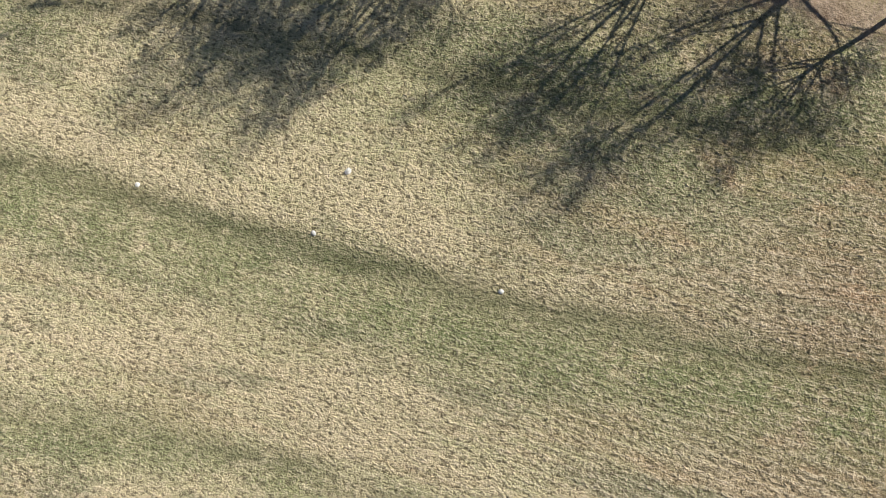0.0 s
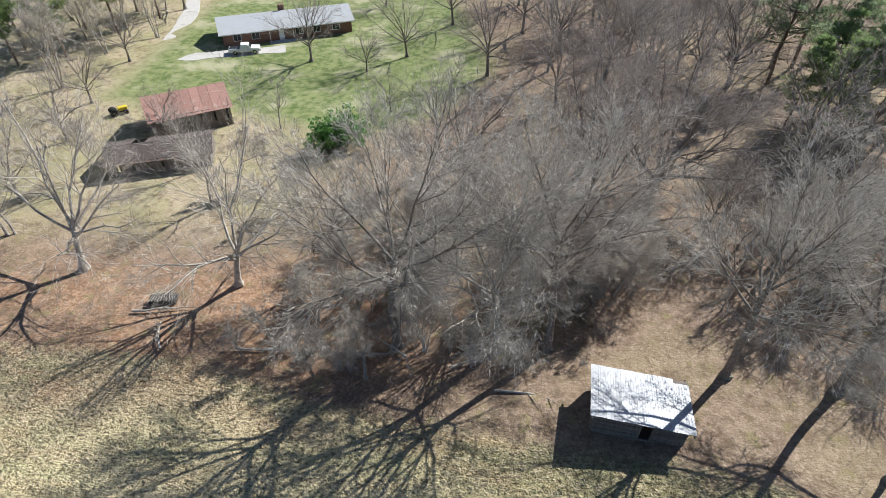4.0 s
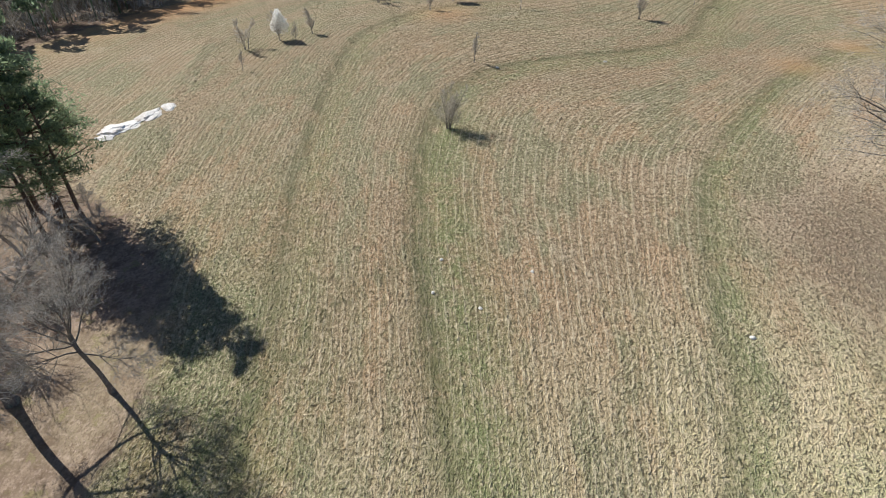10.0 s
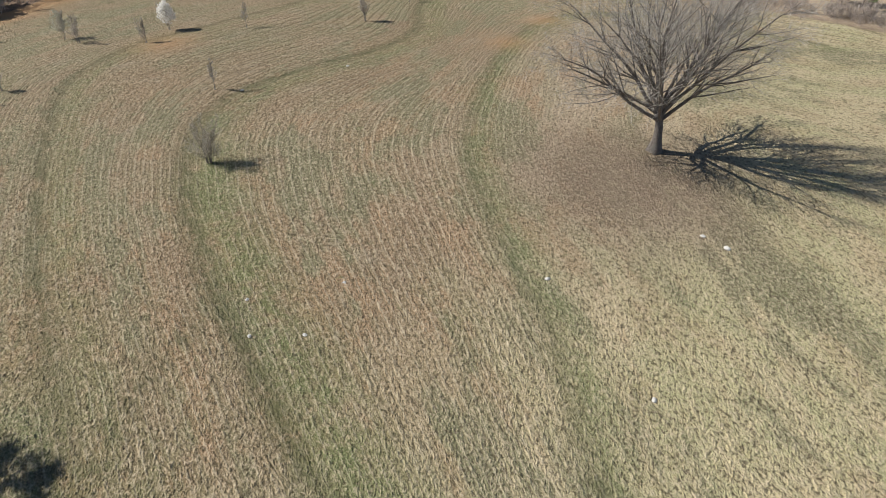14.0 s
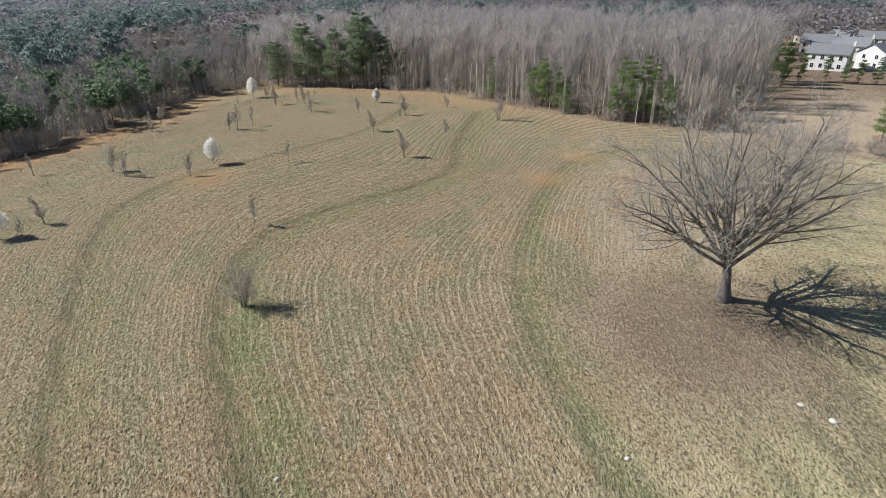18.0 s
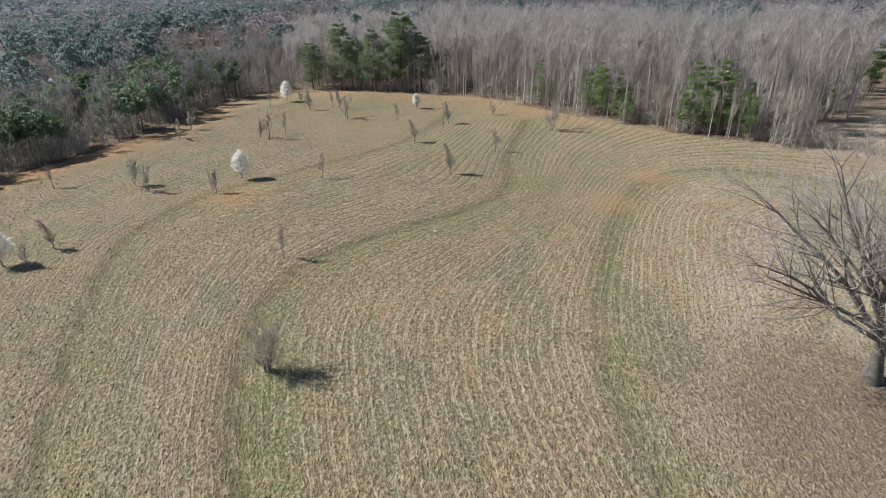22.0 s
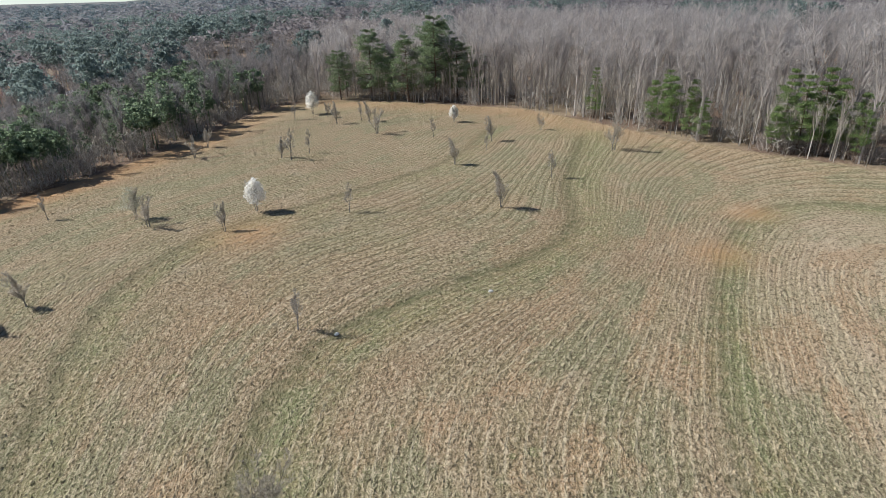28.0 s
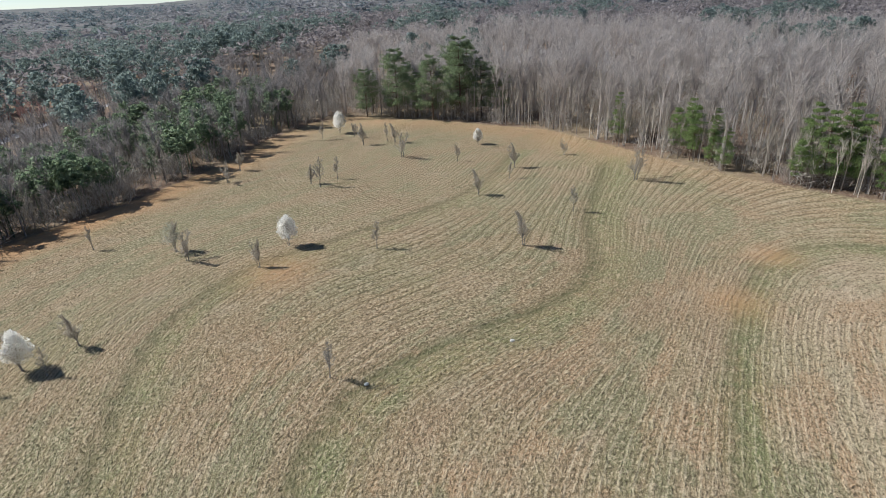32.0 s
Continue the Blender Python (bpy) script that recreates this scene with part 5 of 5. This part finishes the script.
def pickup_truck():
    m = Matrix.LocRotScale((-45.2, 104.6, float(land(-45, 104.6)) + 0.03), Euler((0, 0, math.atan2(1.6, 5.9))), None)
    t = thing("pickup_truck", m, "white extended-cab pickup truck parked on the drive", "truck")

    def hull(prof, half, bevel=0.05):
        bm = bmesh.new()
        a, b = ([bm.verts.new((x, s * half, z)) for x, z in prof] for s in (-1, 1))
        n = len(prof)
        bm.faces.new(a), bm.faces.new(b[::-1])
        for i in range(n):
            bm.faces.new((a[i], b[i], b[(i + 1) % n], a[(i + 1) % n]))
        bmesh.ops.recalc_face_normals(bm, faces=bm.faces[:])
        bmesh.ops.bevel(bm, geom=bm.edges[:], offset=bevel, segments=2, affect="EDGES", profile=0.7)
        return bm

    part("body", hull([(-2.85, 0.45), (2.8, 0.42), (2.88, 0.75), (2.75, 1.02), (1.35, 1.1), (0.2, 1.1), (-2.82, 1.12)], 0.95), WHITE, t, "white painted body")
    part("cab", hull([(-0.75, 1.05), (1.45, 1.05), (0.75, 1.72), (-0.55, 1.76)], 0.82, 0.08), WHITE, t)
    for s in (-1, 1):
        part("side_window", boxed(-0.5, s * 0.79 - 0.02, 1.18, 0.75, s * 0.79 + 0.045 * s + 0.02, 1.6, bevel=0.02), PANE, t)
    wind = part("windscreen", boxed(-0.02, -0.7, -0.3, 0.02, 0.7, 0.3, bevel=0.01), PANE, t)
    wind.matrix_basis = pose(1.13, 0, 1.39, 0, -46)
    part("bed_cover", boxed(-2.75, -0.85, 1.08, -0.8, 0.85, 1.16, bevel=0.03), PANE, t, "black bed cover")
    part("bumper", boxed(2.78, -0.93, 0.42, 2.95, 0.93, 0.62, bevel=0.04), CHROME, t)
    part("rear_bumper", boxed(-2.98, -0.9, 0.42, -2.84, 0.9, 0.6, bevel=0.04), CHROME, t)
    for s in (-1, 1):
        part("headlight", boxed(2.76, s * 0.7 - 0.17, 0.72, 2.87, s * 0.7 + 0.17, 0.92, bevel=0.03), CHROME, t)
        part("tail_light", boxed(-2.9, s * 0.86 - 0.07, 0.7, -2.84, s * 0.86 + 0.07, 1.05, bevel=0.02), RED, t)
        for x in (-1.75, 1.85):
            bm = bmesh.new()
            r = bmesh.ops.create_cone(bm, cap_ends=True, segments=20, radius1=0.38, radius2=0.38, depth=0.26)
            bmesh.ops.rotate(bm, verts=r["verts"], matrix=Matrix.Rotation(radians(90), 3, "X"))
            bmesh.ops.bevel(bm, geom=bm.edges[:], offset=0.03, segments=1, affect="EDGES")
            wheel = part("wheel", bm, RUBBER, t, "black tyre")
            wheel.matrix_basis = pose(x, s * 0.86, 0.36)
            bm = bmesh.new()
            r = bmesh.ops.create_cone(bm, cap_ends=True, segments=14, radius1=0.23, radius2=0.2, depth=0.28)
            bmesh.ops.rotate(bm, verts=r["verts"], matrix=Matrix.Rotation(radians(90), 3, "X"))
            part("rim", bm, CHROME, wheel)
    return t


def ribbon(name, pts, width, material, label, lift=0.05):
    """A drive laid over the land."""
    pts = rounded(pts, 2)
    bm = bmesh.new()
    rows = []
    for i, (x, y) in enumerate(pts):
        a, b = pts[max(i - 1, 0)], pts[min(i + 1, len(pts) - 1)]
        nx, ny = -(b[1] - a[1]), b[0] - a[0]
        k = math.hypot(nx, ny)
        w = width / 2 * (1 + 0.12 * math.sin(i * 1.7))
        rows.append([bm.verts.new((x + s * nx / k * w, y + s * ny / k * w, float(land(x, y)) + lift)) for s in (-1, -0.3, 0.3, 1)])
    for r, q in zip(rows, rows[1:]):
        for i in range(3):
            bm.faces.new((r[i], r[i + 1], q[i + 1], q[i]))
    bmesh.ops.recalc_face_normals(bm, faces=bm.faces[:])
    bmesh.ops.solidify(bm, geom=bm.faces[:], thickness=-0.12)
    me = bpy.data.meshes.new(name)
    bm.to_mesh(me)
    bm.free()
    me.materials.append(material)
    return tagged(new(name, me), label, "road", kind="structure")


ranch_house()
pickup_truck()
ribbon("driveway", ((-38, 107), (-50, 103.5), (-56, 101), (-61, 104), (-63, 116), (-66, 132), (-80, 160)), 3.4, surface("gravel_drive", (0.36, 0.34, 0.31), (0.52, 0.5, 0.47), (0.3, 0.27, 0.23), 0.5, 9, 0.95, bump=0.02), "pale gravel and concrete driveway past the lawn")


def old_shed(name, x, y, turn, L, D, h, rise, label, sheets=9, roofing=None):
    t = thing(name, Matrix.LocRotScale((x, y, float(land(x, y))), Euler((0, 0, turn)), None), label, "shed")
    for yy in (-D / 2, D / 2):
        wall = part("side_wall", boxed(-L / 2, yy - 0.04, 0, L / 2, yy + 0.04, h * 0.35), BOARD, t)
        k, xx = 0, -L / 2
        while xx < L / 2 - 0.1:
            bw = 0.26 + 0.05 * math.sin(k * 2.2)
            if k % 7 != 5:
                part("board", boxed(xx, yy - 0.07, 0, xx + bw - 0.02, yy - 0.045, h - 0.05 * (k % 3)), BOARD, wall)
            xx += bw
            k += 1
    for xx in (-L / 2, L / 2):
        part("gable_wall", gable_wall(xx, -D / 2, D / 2, h, rise, 0.1), BOARD, t)
    sw = (L + 1.0) / sheets
    for s in (-1, 1):
        slope = math.atan2(rise, D / 2)
        run = math.hypot(rise, D / 2) + 0.45
        for k in range(sheets):
            if s > 0 and k == 2:
                continue
            sh = part("roof_sheet", boxed(-sw / 2 + 0.015, 0, 0, sw / 2 - 0.015, run, 0.03), roofing or RUST, t)
            sh.matrix_basis = Matrix.Translation((-L / 2 - 0.5 + sw * (k + 0.5), 0, h + rise - 0.1 + 0.01 * (k % 2))) @ Matrix.Rotation(math.pi if s < 0 else 0, 4, "Z") @ Matrix.Rotation(-slope, 4, "X")
    for xx in (-L / 2 + 0.2, 0, L / 2 - 0.2):
        part("post", boxed(xx - 0.09, -D / 2 - 0.09, 0, xx + 0.09, -D / 2 + 0.09, h), LOG, t)
    return t


old_shed("old_barn", -44.5, 77.5, 0.55, 11, 8, 3.2, 2.0, "old barn under a faded rusty red tin roof among trees")
old_shed("lean_to_shed", -43.6, 66.0, 0.32, 13.0, 6.0, 2.2, 1.0, "low collapsing shed under dark weathered roofing sheets", 8, DARK_ROOF)

# ---- smaller things ----
def lumpy(name, x, y, size, seed, material, parent=None, flat=0.6, sub=2, rough=0.25, dz=0.0):
    """An uneven rounded mass, resting on the ground."""
    bm = bmesh.new()
    bmesh.ops.create_icosphere(bm, subdivisions=sub, radius=1.0)
    for v in bm.verts:
        k = 1 + rough * noise.fractal(v.co * 1.6 + Vector((seed * 7.3, 0, 0)), 0.8, 2.0, 4)
        v.co = Vector((v.co.x * size[0] * k, v.co.y * size[1] * k, max(v.co.z, -0.25) * size[2] * k))
    me = bpy.data.meshes.new(name)
    bm.to_mesh(me)
    bm.free()
    me.materials.append(material)
    ob = new(name, me)
    if parent:
        ob.parent = parent
        ob.matrix_basis = pose(x, y, dz)
    else:
        ob.matrix_basis = pose(x, y, float(land(x, y)) + dz, 0, 0, seed * 40)
    return ob


STONE = surface("pale_field_stone", (0.52, 0.5, 0.45), (0.74, 0.72, 0.67), (0.45, 0.42, 0.36), 2, 9, 0.9, bump=0.02)
SAND = surface("white_sand", (0.62, 0.58, 0.53), (0.82, 0.79, 0.75), (0.5, 0.43, 0.36), 0.7, 6, 0.95, bump=0.03)
for k, (x, y, s) in enumerate(((18.0, -45.1, 0.36), (20.4, -44.7, 0.28), (24.6, -27.6, 0.26), (11.0, -25.5, 0.26), (37.5, -4.6, 0.2), (34.5, -12.4, 0.2), (-7.5, 6.3, 0.28), (-22.2, 3.4, 0.2), (-9.2, 1.7, 0.2), (4.0, -0.5, 0.2), (31, -7, 0.2), (79.5, -36.3, 0.3), (80.5, -19.4, 0.28), (33.5, -3.3, 0.2))):
    tagged(lumpy("field_stone", x, y, (s, s * 0.8, s * 0.6), k, STONE), "pale stone lying in the mown grass", "stone", "stones in the field")
for k, (x, y, a, b, h) in enumerate(((72.8, 34.4, 2.6, 1.7, 0.45), (76.3, 31.2, 2.2, 1.3, 0.35), (78.6, 29.2, 1.6, 0.9, 0.22), (70.4, 35.4, 1.2, 0.9, 0.25))):
    tagged(lumpy("sand_heap", x, y, (a, b, h), k + 3, SAND, sub=4, rough=0.4), "low heap of white sand at the edge of the field", "sand heap", "sand heaps")

# pond in the glade
WATER, wnn, wl, wb = nodes_of("pond_water")
wb.inputs["Base Color"].default_value, wb.inputs["Roughness"].default_value = (0.05, 0.055, 0.05, 1), 0.12
rip = wnn.new("ShaderNodeBump")
rip.inputs["Distance"].default_value = 0.01
wl.new(noise_of(wnn, wl, wnn.new("ShaderNodeTexCoord").outputs["Object"], 3.0), rip.inputs["Height"])
wl.new(rip.outputs[0], wb.inputs["Normal"])
for k, (x, y, a, b) in enumerate(((82.4, 67.6, 2.6, 1.6), (84.6, 83.4, 4.0, 1.2))):
    bm = bmesh.new()
    ring = [bm.verts.new((a * math.cos(q / 28 * 2 * math.pi) * (1 + 0.12 * math.sin(q * 1.3 + k)), b * math.sin(q / 28 * 2 * math.pi) * (1 + 0.15 * math.cos(q * 0.9)), 0)) for q in range(28)]
    bm.faces.new(ring)
    me = bpy.data.meshes.new("pond")
    bm.to_mesh(me)
    bm.free()
    me.materials.append(WATER)
    pond = new("pond", me)
    pond.matrix_basis = pose(x, y, float(land(x, y)) + 0.16)
    tagged(pond, "small grey pond in a grassy glade", "pond", kind="structure")
    bank = thing("pond_bank", pose(x, y, float(land(x, y)) + 0.1), "rim of pale stones round the small pond", "stones")
    for q in range(13):
        ang = (q + 0.5 * math.sin(q * 3.1)) / 13 * 2 * math.pi
        s = 0.28 + 0.25 * abs(math.sin(q * 2.7))
        lumpy("stone", (a + 0.2) * math.cos(ang), (b + 0.2) * math.sin(ang), (s * 1.3, s, s * 0.5), q, SAND, bank, sub=1, dz=0.05)

# evergreen bush, red shrub and brush piles
g5 = np.random.default_rng(77)
cen = g5.normal(size=(150, 3)) * (1.6, 1.3, 1.2) + (0, 0, 2.6)
cen[:, 2] = np.clip(cen[:, 2], 0.4, 6)
ever = thing("evergreen_bush", spot(-19.0, 71.0), "glossy bright green evergreen bush beside the lawn", "bush")
part_mesh("stem", fast_mesh("stem", *tubes([(0, 0, -0.1), (0.1, 0, 1.5), (0, 0.1, -0.1)], [(0.1, 0, 1.5), (0.3, 0.2, 4), (-0.5, 0.4, 3)], [0.12, 0.09, 0.08], [0.09, 0.03, 0.02], 7)), BARK_DARK, ever)
part_mesh("crown", fast_mesh("crown", *leaf_cloud(g5, cen, np.full(150, 0.55), 26, 0.22, flat=0.8, long=1.8)), HOLLY, ever)
ever2 = thing("evergreen_bush", spot(-21.6, 70.2, 1.0, 0.8), "glossy bright green evergreen bush beside the lawn", "bush")
for o in ever.children:
    part_mesh(o.name.split(".")[0], o.data, HOLLY, ever2)
plant("red_shrub", SCRUB, (BARK_DARK, TWIG_RED), -14.2, 70.6, 3.2, 6.5, "small dark red shrub by the green lawn", category="shrub")
for x, y, h in ((-33.8, 90.8, 2.2), (-35.5, 90.0, 1.8)):
    plant("brush_heap", SCRUB, DARK, x, y, h, 6.5, "low brown heap of cut brush on the lawn", "brush heaps", category="brush heap")
plant("ivy_stump", SCRUB, GREY, 8.9, 31.6, 1.5, 6.5, "low grey tangle beside the log barn", category="shrub")

# moss-grown burls at the feet of two trees
MOSS = surface("mossy_bark", (0.12, 0.12, 0.09), (0.27, 0.26, 0.21), (0.17, 0.19, 0.11), 2, 9, 0.9, bump=0.04)
for x, y, s in ((28.4, 29.3, 0.55), (20.6, 30.7, 0.5)):
    tagged(lumpy("tree_burl", x, y, (s, s * 0.9, s * 1.1), x, MOSS, sub=3, rough=0.3), "mossy swollen burl at the foot of a tree", "burl", "burls")


def fallen_limb(x, y, turn, L, seed, label="pale fallen limb lying on the leaf litter", mat=BARK_PALE):
    t = thing("fallen_limb", Matrix.LocRotScale((x, y, float(land(x, y)) + 0.22), Euler((0, 0, turn)), None), label, "branch", "fallen limbs")
    r = np.random.default_rng(seed)
    pts = np.column_stack([np.linspace(0, L, 6), np.cumsum(r.normal(0, 0.12, 6)), np.abs(r.normal(0.05, 0.12, 6))])
    rad = np.linspace(0.13, 0.03, 6)
    P0, P1, R0, R1 = list(pts[:-1]), list(pts[1:]), list(rad[:-1]), list(rad[1:])
    part_mesh("bole", fast_mesh("bole", *tubes(P0, P1, R0, R1, 7), smooth=True), mat, t)
    for k in range(1, 5):
        d = np.array([0.6, r.choice((-1, 1)) * r.uniform(0.4, 0.9), r.uniform(0.0, 0.5)])
        part_mesh("side_branch", fast_mesh("side_branch", *tubes([pts[k], pts[k] + d * L * 0.14], [pts[k] + d * L * 0.14, pts[k] + d * L * 0.26 + (0.1, 0, 0)], [0.05, 0.03], [0.03, 0.012], 5)), mat, t)
    return t


for k, (x, y, a, L) in enumerate(((-17.0, 39.5, 0.1, 6), (-22, 33.5, 0.2, 5), (-2, 31.5, 0.6, 4.5), (-6, 32.8, 2.6, 4), (3.5, 32.5, 0.9, 3.5), (-34, 37.5, 0.15, 6.5), (-11, 33.0, 0.3, 5.5), (-29, 33, 2.0, 4), (12, 45, 0.4, 5))):
    fallen_limb(x, y, a, L, 300 + k)
fallen_limb(1.8, 29.0, -0.15, 6.8, 330, "long thin pole lying by the log barn", BARK_GREY)

# snag, rack and trough under the big trees
snag = thing("broken_snag", spot(-9.3, 30.6), "grey broken dead trunk standing at the edge of the thicket", "dead tree")
part_mesh("trunk", fast_mesh("trunk", *tubes([(0, 0, -0.2), (0.1, 0, 2), (0.15, 0.1, 3.6)], [(0.1, 0, 2), (0.15, 0.1, 3.6), (0.5, 0.1, 4.6)], [0.2, 0.16, 0.12], [0.16, 0.12, 0.03], 8), smooth=True), BARK_GREY, snag)
rack = thing("wooden_rack", spot(-17.2, 48.0, 0.2), "weathered wooden slatted rack under the trees", "rack")
for x in (-0.9, 0.9):
    for y in (-0.4, 0.4):
        part("post", boxed(x - 0.05, y - 0.05, 0, x + 0.05, y + 0.05, 1.9, bevel=0.01), BOARD, rack)
for k in range(6):
    part("slat", boxed(-1.05, -0.46, 0.25 + 0.3 * k, 1.05, -0.42, 0.37 + 0.3 * k), BOARD, rack)
trough = thing("feed_trough", spot(-31.6, 39.4, 0.15), "dark sagging trough heaped with pale branches", "trough")
DARKTIN = surface("black_tin", (0.02, 0.02, 0.02), (0.05, 0.05, 0.05), (0.04, 0.035, 0.03), 2, 9, 0.6, bump=0.01)
part("basin", boxed(-1.3, -0.6, 0.05, 1.3, 0.6, 0.75, bevel=0.08), DARKTIN, trough)
for x in (-1.0, 1.0):
    part("leg", boxed(x - 0.08, -0.5, -0.1, x + 0.08, 0.5, 0.1), BOARD, trough)
for k in range(9):
    a = -1.2 + 0.3 * k
    part_mesh("branch", fast_mesh("branch", *tubes([(a, -0.7 + 0.1 * (k % 3), 0.8)], [(a + 0.5 - 0.12 * k, 0.7, 0.95)], [0.05], [0.02], 5)), BARK_PALE, trough)

# small yellow tractor by the old barn
YELLOW = surface("yellow_paint", (0.55, 0.42, 0.03), (0.7, 0.55, 0.05), (0.45, 0.33, 0.05), 2, 9, 0.5, bump=0.002)
tractor = thing("garden_tractor", spot(-56.8, 78.6, 0.7), "small yellow tractor parked beside the old barn", "tractor")
part("bonnet", boxed(0.1, -0.4, 0.6, 1.5, 0.4, 1.15, bevel=0.08), YELLOW, tractor)
part("chassis", boxed(-0.9, -0.35, 0.4, 1.4, 0.35, 0.62, bevel=0.03), DARKTIN, tractor)
part("seat", boxed(-0.85, -0.28, 0.75, -0.3, 0.28, 1.25, bevel=0.08), DARKTIN, tractor)
for x, r in ((-0.6, 0.6), (1.1, 0.38)):
    for s in (-1, 1):
        bm = bmesh.new()
        q = bmesh.ops.create_cone(bm, cap_ends=True, segments=16, radius1=r, radius2=r, depth=0.28)
        bmesh.ops.rotate(bm, verts=q["verts"], matrix=Matrix.Rotation(radians(90), 3, "X"))
        bmesh.ops.bevel(bm, geom=bm.edges[:], offset=0.04, segments=1, affect="EDGES")
        part("wheel", bm, RUBBER, tractor, "black tyre").matrix_basis = pose(x, s * 0.58, r)


# ---- houses beyond the woods ----
CREAM = surface("cream_siding", (0.62, 0.59, 0.51), (0.74, 0.71, 0.63), (0.57, 0.53, 0.45), 0.5, 6, 0.8, bump=0.004, each=0.1)
SLATE = surface("grey_slate_roof", (0.16, 0.165, 0.18), (0.27, 0.275, 0.29), (0.2, 0.2, 0.2), 0.5, 6, 0.85, bump=0.01, each=0.1)


def estate_house(x, y, turn, wall, h=5.6, L=12.0, D=9.0):
    t = thing("estate_house", spot(x, y, turn), "pale two-storey house with a grey gabled roof beyond the woods", "house", "houses beyond the woods")
    part("front_wall", boxed(-L / 2, -D / 2, -0.5, L / 2, -D / 2 + 0.25, h), wall, t)
    part("back_wall", boxed(-L / 2, D / 2 - 0.25, -0.5, L / 2, D / 2, h), wall, t)
    for xx in (-L / 2 + 0.12, L / 2 - 0.12):
        part("gable_wall", gable_wall(xx, -D / 2, D / 2, h, 3.0, 0.25), wall, t)
    part("roof", gable_roof(-L / 2, L / 2, -D / 2, D / 2, h, 3.0, 0.45), SLATE, t)
    part("chimney", boxed(-L / 2 - 0.7, -0.7, 0, -L / 2, 0.7, h + 4.0, bevel=0.03), wall, t)
    for z in (0.9, 3.6):
        for xx in (-4, -1.4, 1.4, 4):
            window(t, xx, -D / 2, z, 1.0, 1.4, -1)
            window(t, xx, D / 2, z, 1.0, 1.4, 1)
        for yy in (-2, 2):
            window(t, L / 2, yy, z, 0.9, 1.3, 1, "x")
    return t


for k, (x, y, a) in enumerate(((101.8, -222, 0.25), (131.7, -276, 0.35), (93, -238, 1.5), (112, -262, 0.2), (99, -284, 1.7), (124, -312, 0.3), (104, -326, 1.2), (120, -350, 0.2), (150, -345, 1.9), (172, -352, 0.3), (143, -318, 0.2), (214, -330, 0.3), (224, -352, 0.5), (227, -233, 1.3), (207, -258, 1.5), (250, -268, 1.4), (165, -266, 0.5), (262, -300, 0.4))):
    estate_house(x, y, a, (WHITE, CREAM)[k % 2])

# lowland road and cottage
ribbon("lowland_road", ((250, 78), (285, 66), (304, 57), (330, 50), (352, 30), (388, 8), (440, -20)), 6.0, surface("pale_asphalt", (0.3, 0.3, 0.31), (0.42, 0.42, 0.43), (0.26, 0.26, 0.26), 0.4, 6, 0.9, bump=0.01), "pale road crossing the lowland woods", 0.15)
estate_house(386, 16, 0.5, WHITE, 3.0, 10, 7)


# ---- tufts of mown grass ----
def grass_tufts(n, x0, x1, y0, y1, seed, size):
    """Small leaning tents of cut grass, lying along the mowing rows."""
    r = np.random.default_rng(seed)
    x, y = r.uniform(x0, x1, n), r.uniform(y0, y1, n)
    keep = edge_gap(FIELD, x, y) < -0.5
    x, y = x[keep], y[keep]
    marks, a, b, c = field_marks(x, y)
    marks["rows"] = lane_at(x, y)
    n, e = len(x), 0.3
    gx, gy = (lane_at(x + e, y) - lane_at(x - e, y)) / (2 * e), (lane_at(x, y + e) - lane_at(x, y - e)) / (2 * e)
    slope2 = gx * gx + gy * gy
    # most of the cut grass lies heaped on the straw lines
    ridge = (np.round(marks["rows"] / 1.02 - 0.17) + 0.17) * 1.02 + r.normal(0, 0.15, n)
    shift = np.where((r.random(n) < 0.5) & (slope2 > 0.1), (ridge - marks["rows"]) / np.maximum(slope2, 0.1), 0)
    x, y = x + np.clip(shift * gx, -1, 1), y + np.clip(shift * gy, -1, 1)
    marks["rows"] = lane_at(x, y)
    z = uneven(x, y, a, b, c)
    a = np.arctan2(gx, -gy) + r.normal(0, 0.45, n)
    s = size * r.uniform(0.55, 1.35, n)
    c = np.stack([x, y, z], -1)
    ux = np.stack([np.cos(a), np.sin(a), np.zeros(n)], -1) * (s * r.uniform(0.9, 1.9, n))[:, None]
    uy = np.stack([-np.sin(a), np.cos(a), np.zeros(n)], -1) * (s * r.uniform(0.35, 0.8, n))[:, None]
    top = c + np.stack([r.normal(0, 0.3, n) * s, r.normal(0, 0.3, n) * s, s * r.uniform(0.3, 0.75, n)], -1)
    low = np.array([0, 0, -0.05])
    V = np.stack([c - ux - uy + low, c + ux - uy + low, c + ux + uy + low, c - ux + uy + low, top], 1).reshape(-1, 3)
    b = np.arange(n)[:, None] * 5
    F = np.concatenate([b + np.array(q) for q in ((0, 1, 4), (1, 2, 4), (2, 3, 4), (3, 0, 4))])
    me = fast_mesh("grass_tufts", V, F)
    mark_mesh(me, {k: np.repeat(v, 5) for k, v in marks.items()})
    me.materials.append(SOIL)
    return tagged(new("grass_tufts", me), "tufts of dry mown grass over the field", "grass", kind="stuff")


grass_tufts(165000, -45, 112, -75, 30, 91, 0.115)
grass_tufts(60000, 112, 205, -104, 45, 92, 0.13)
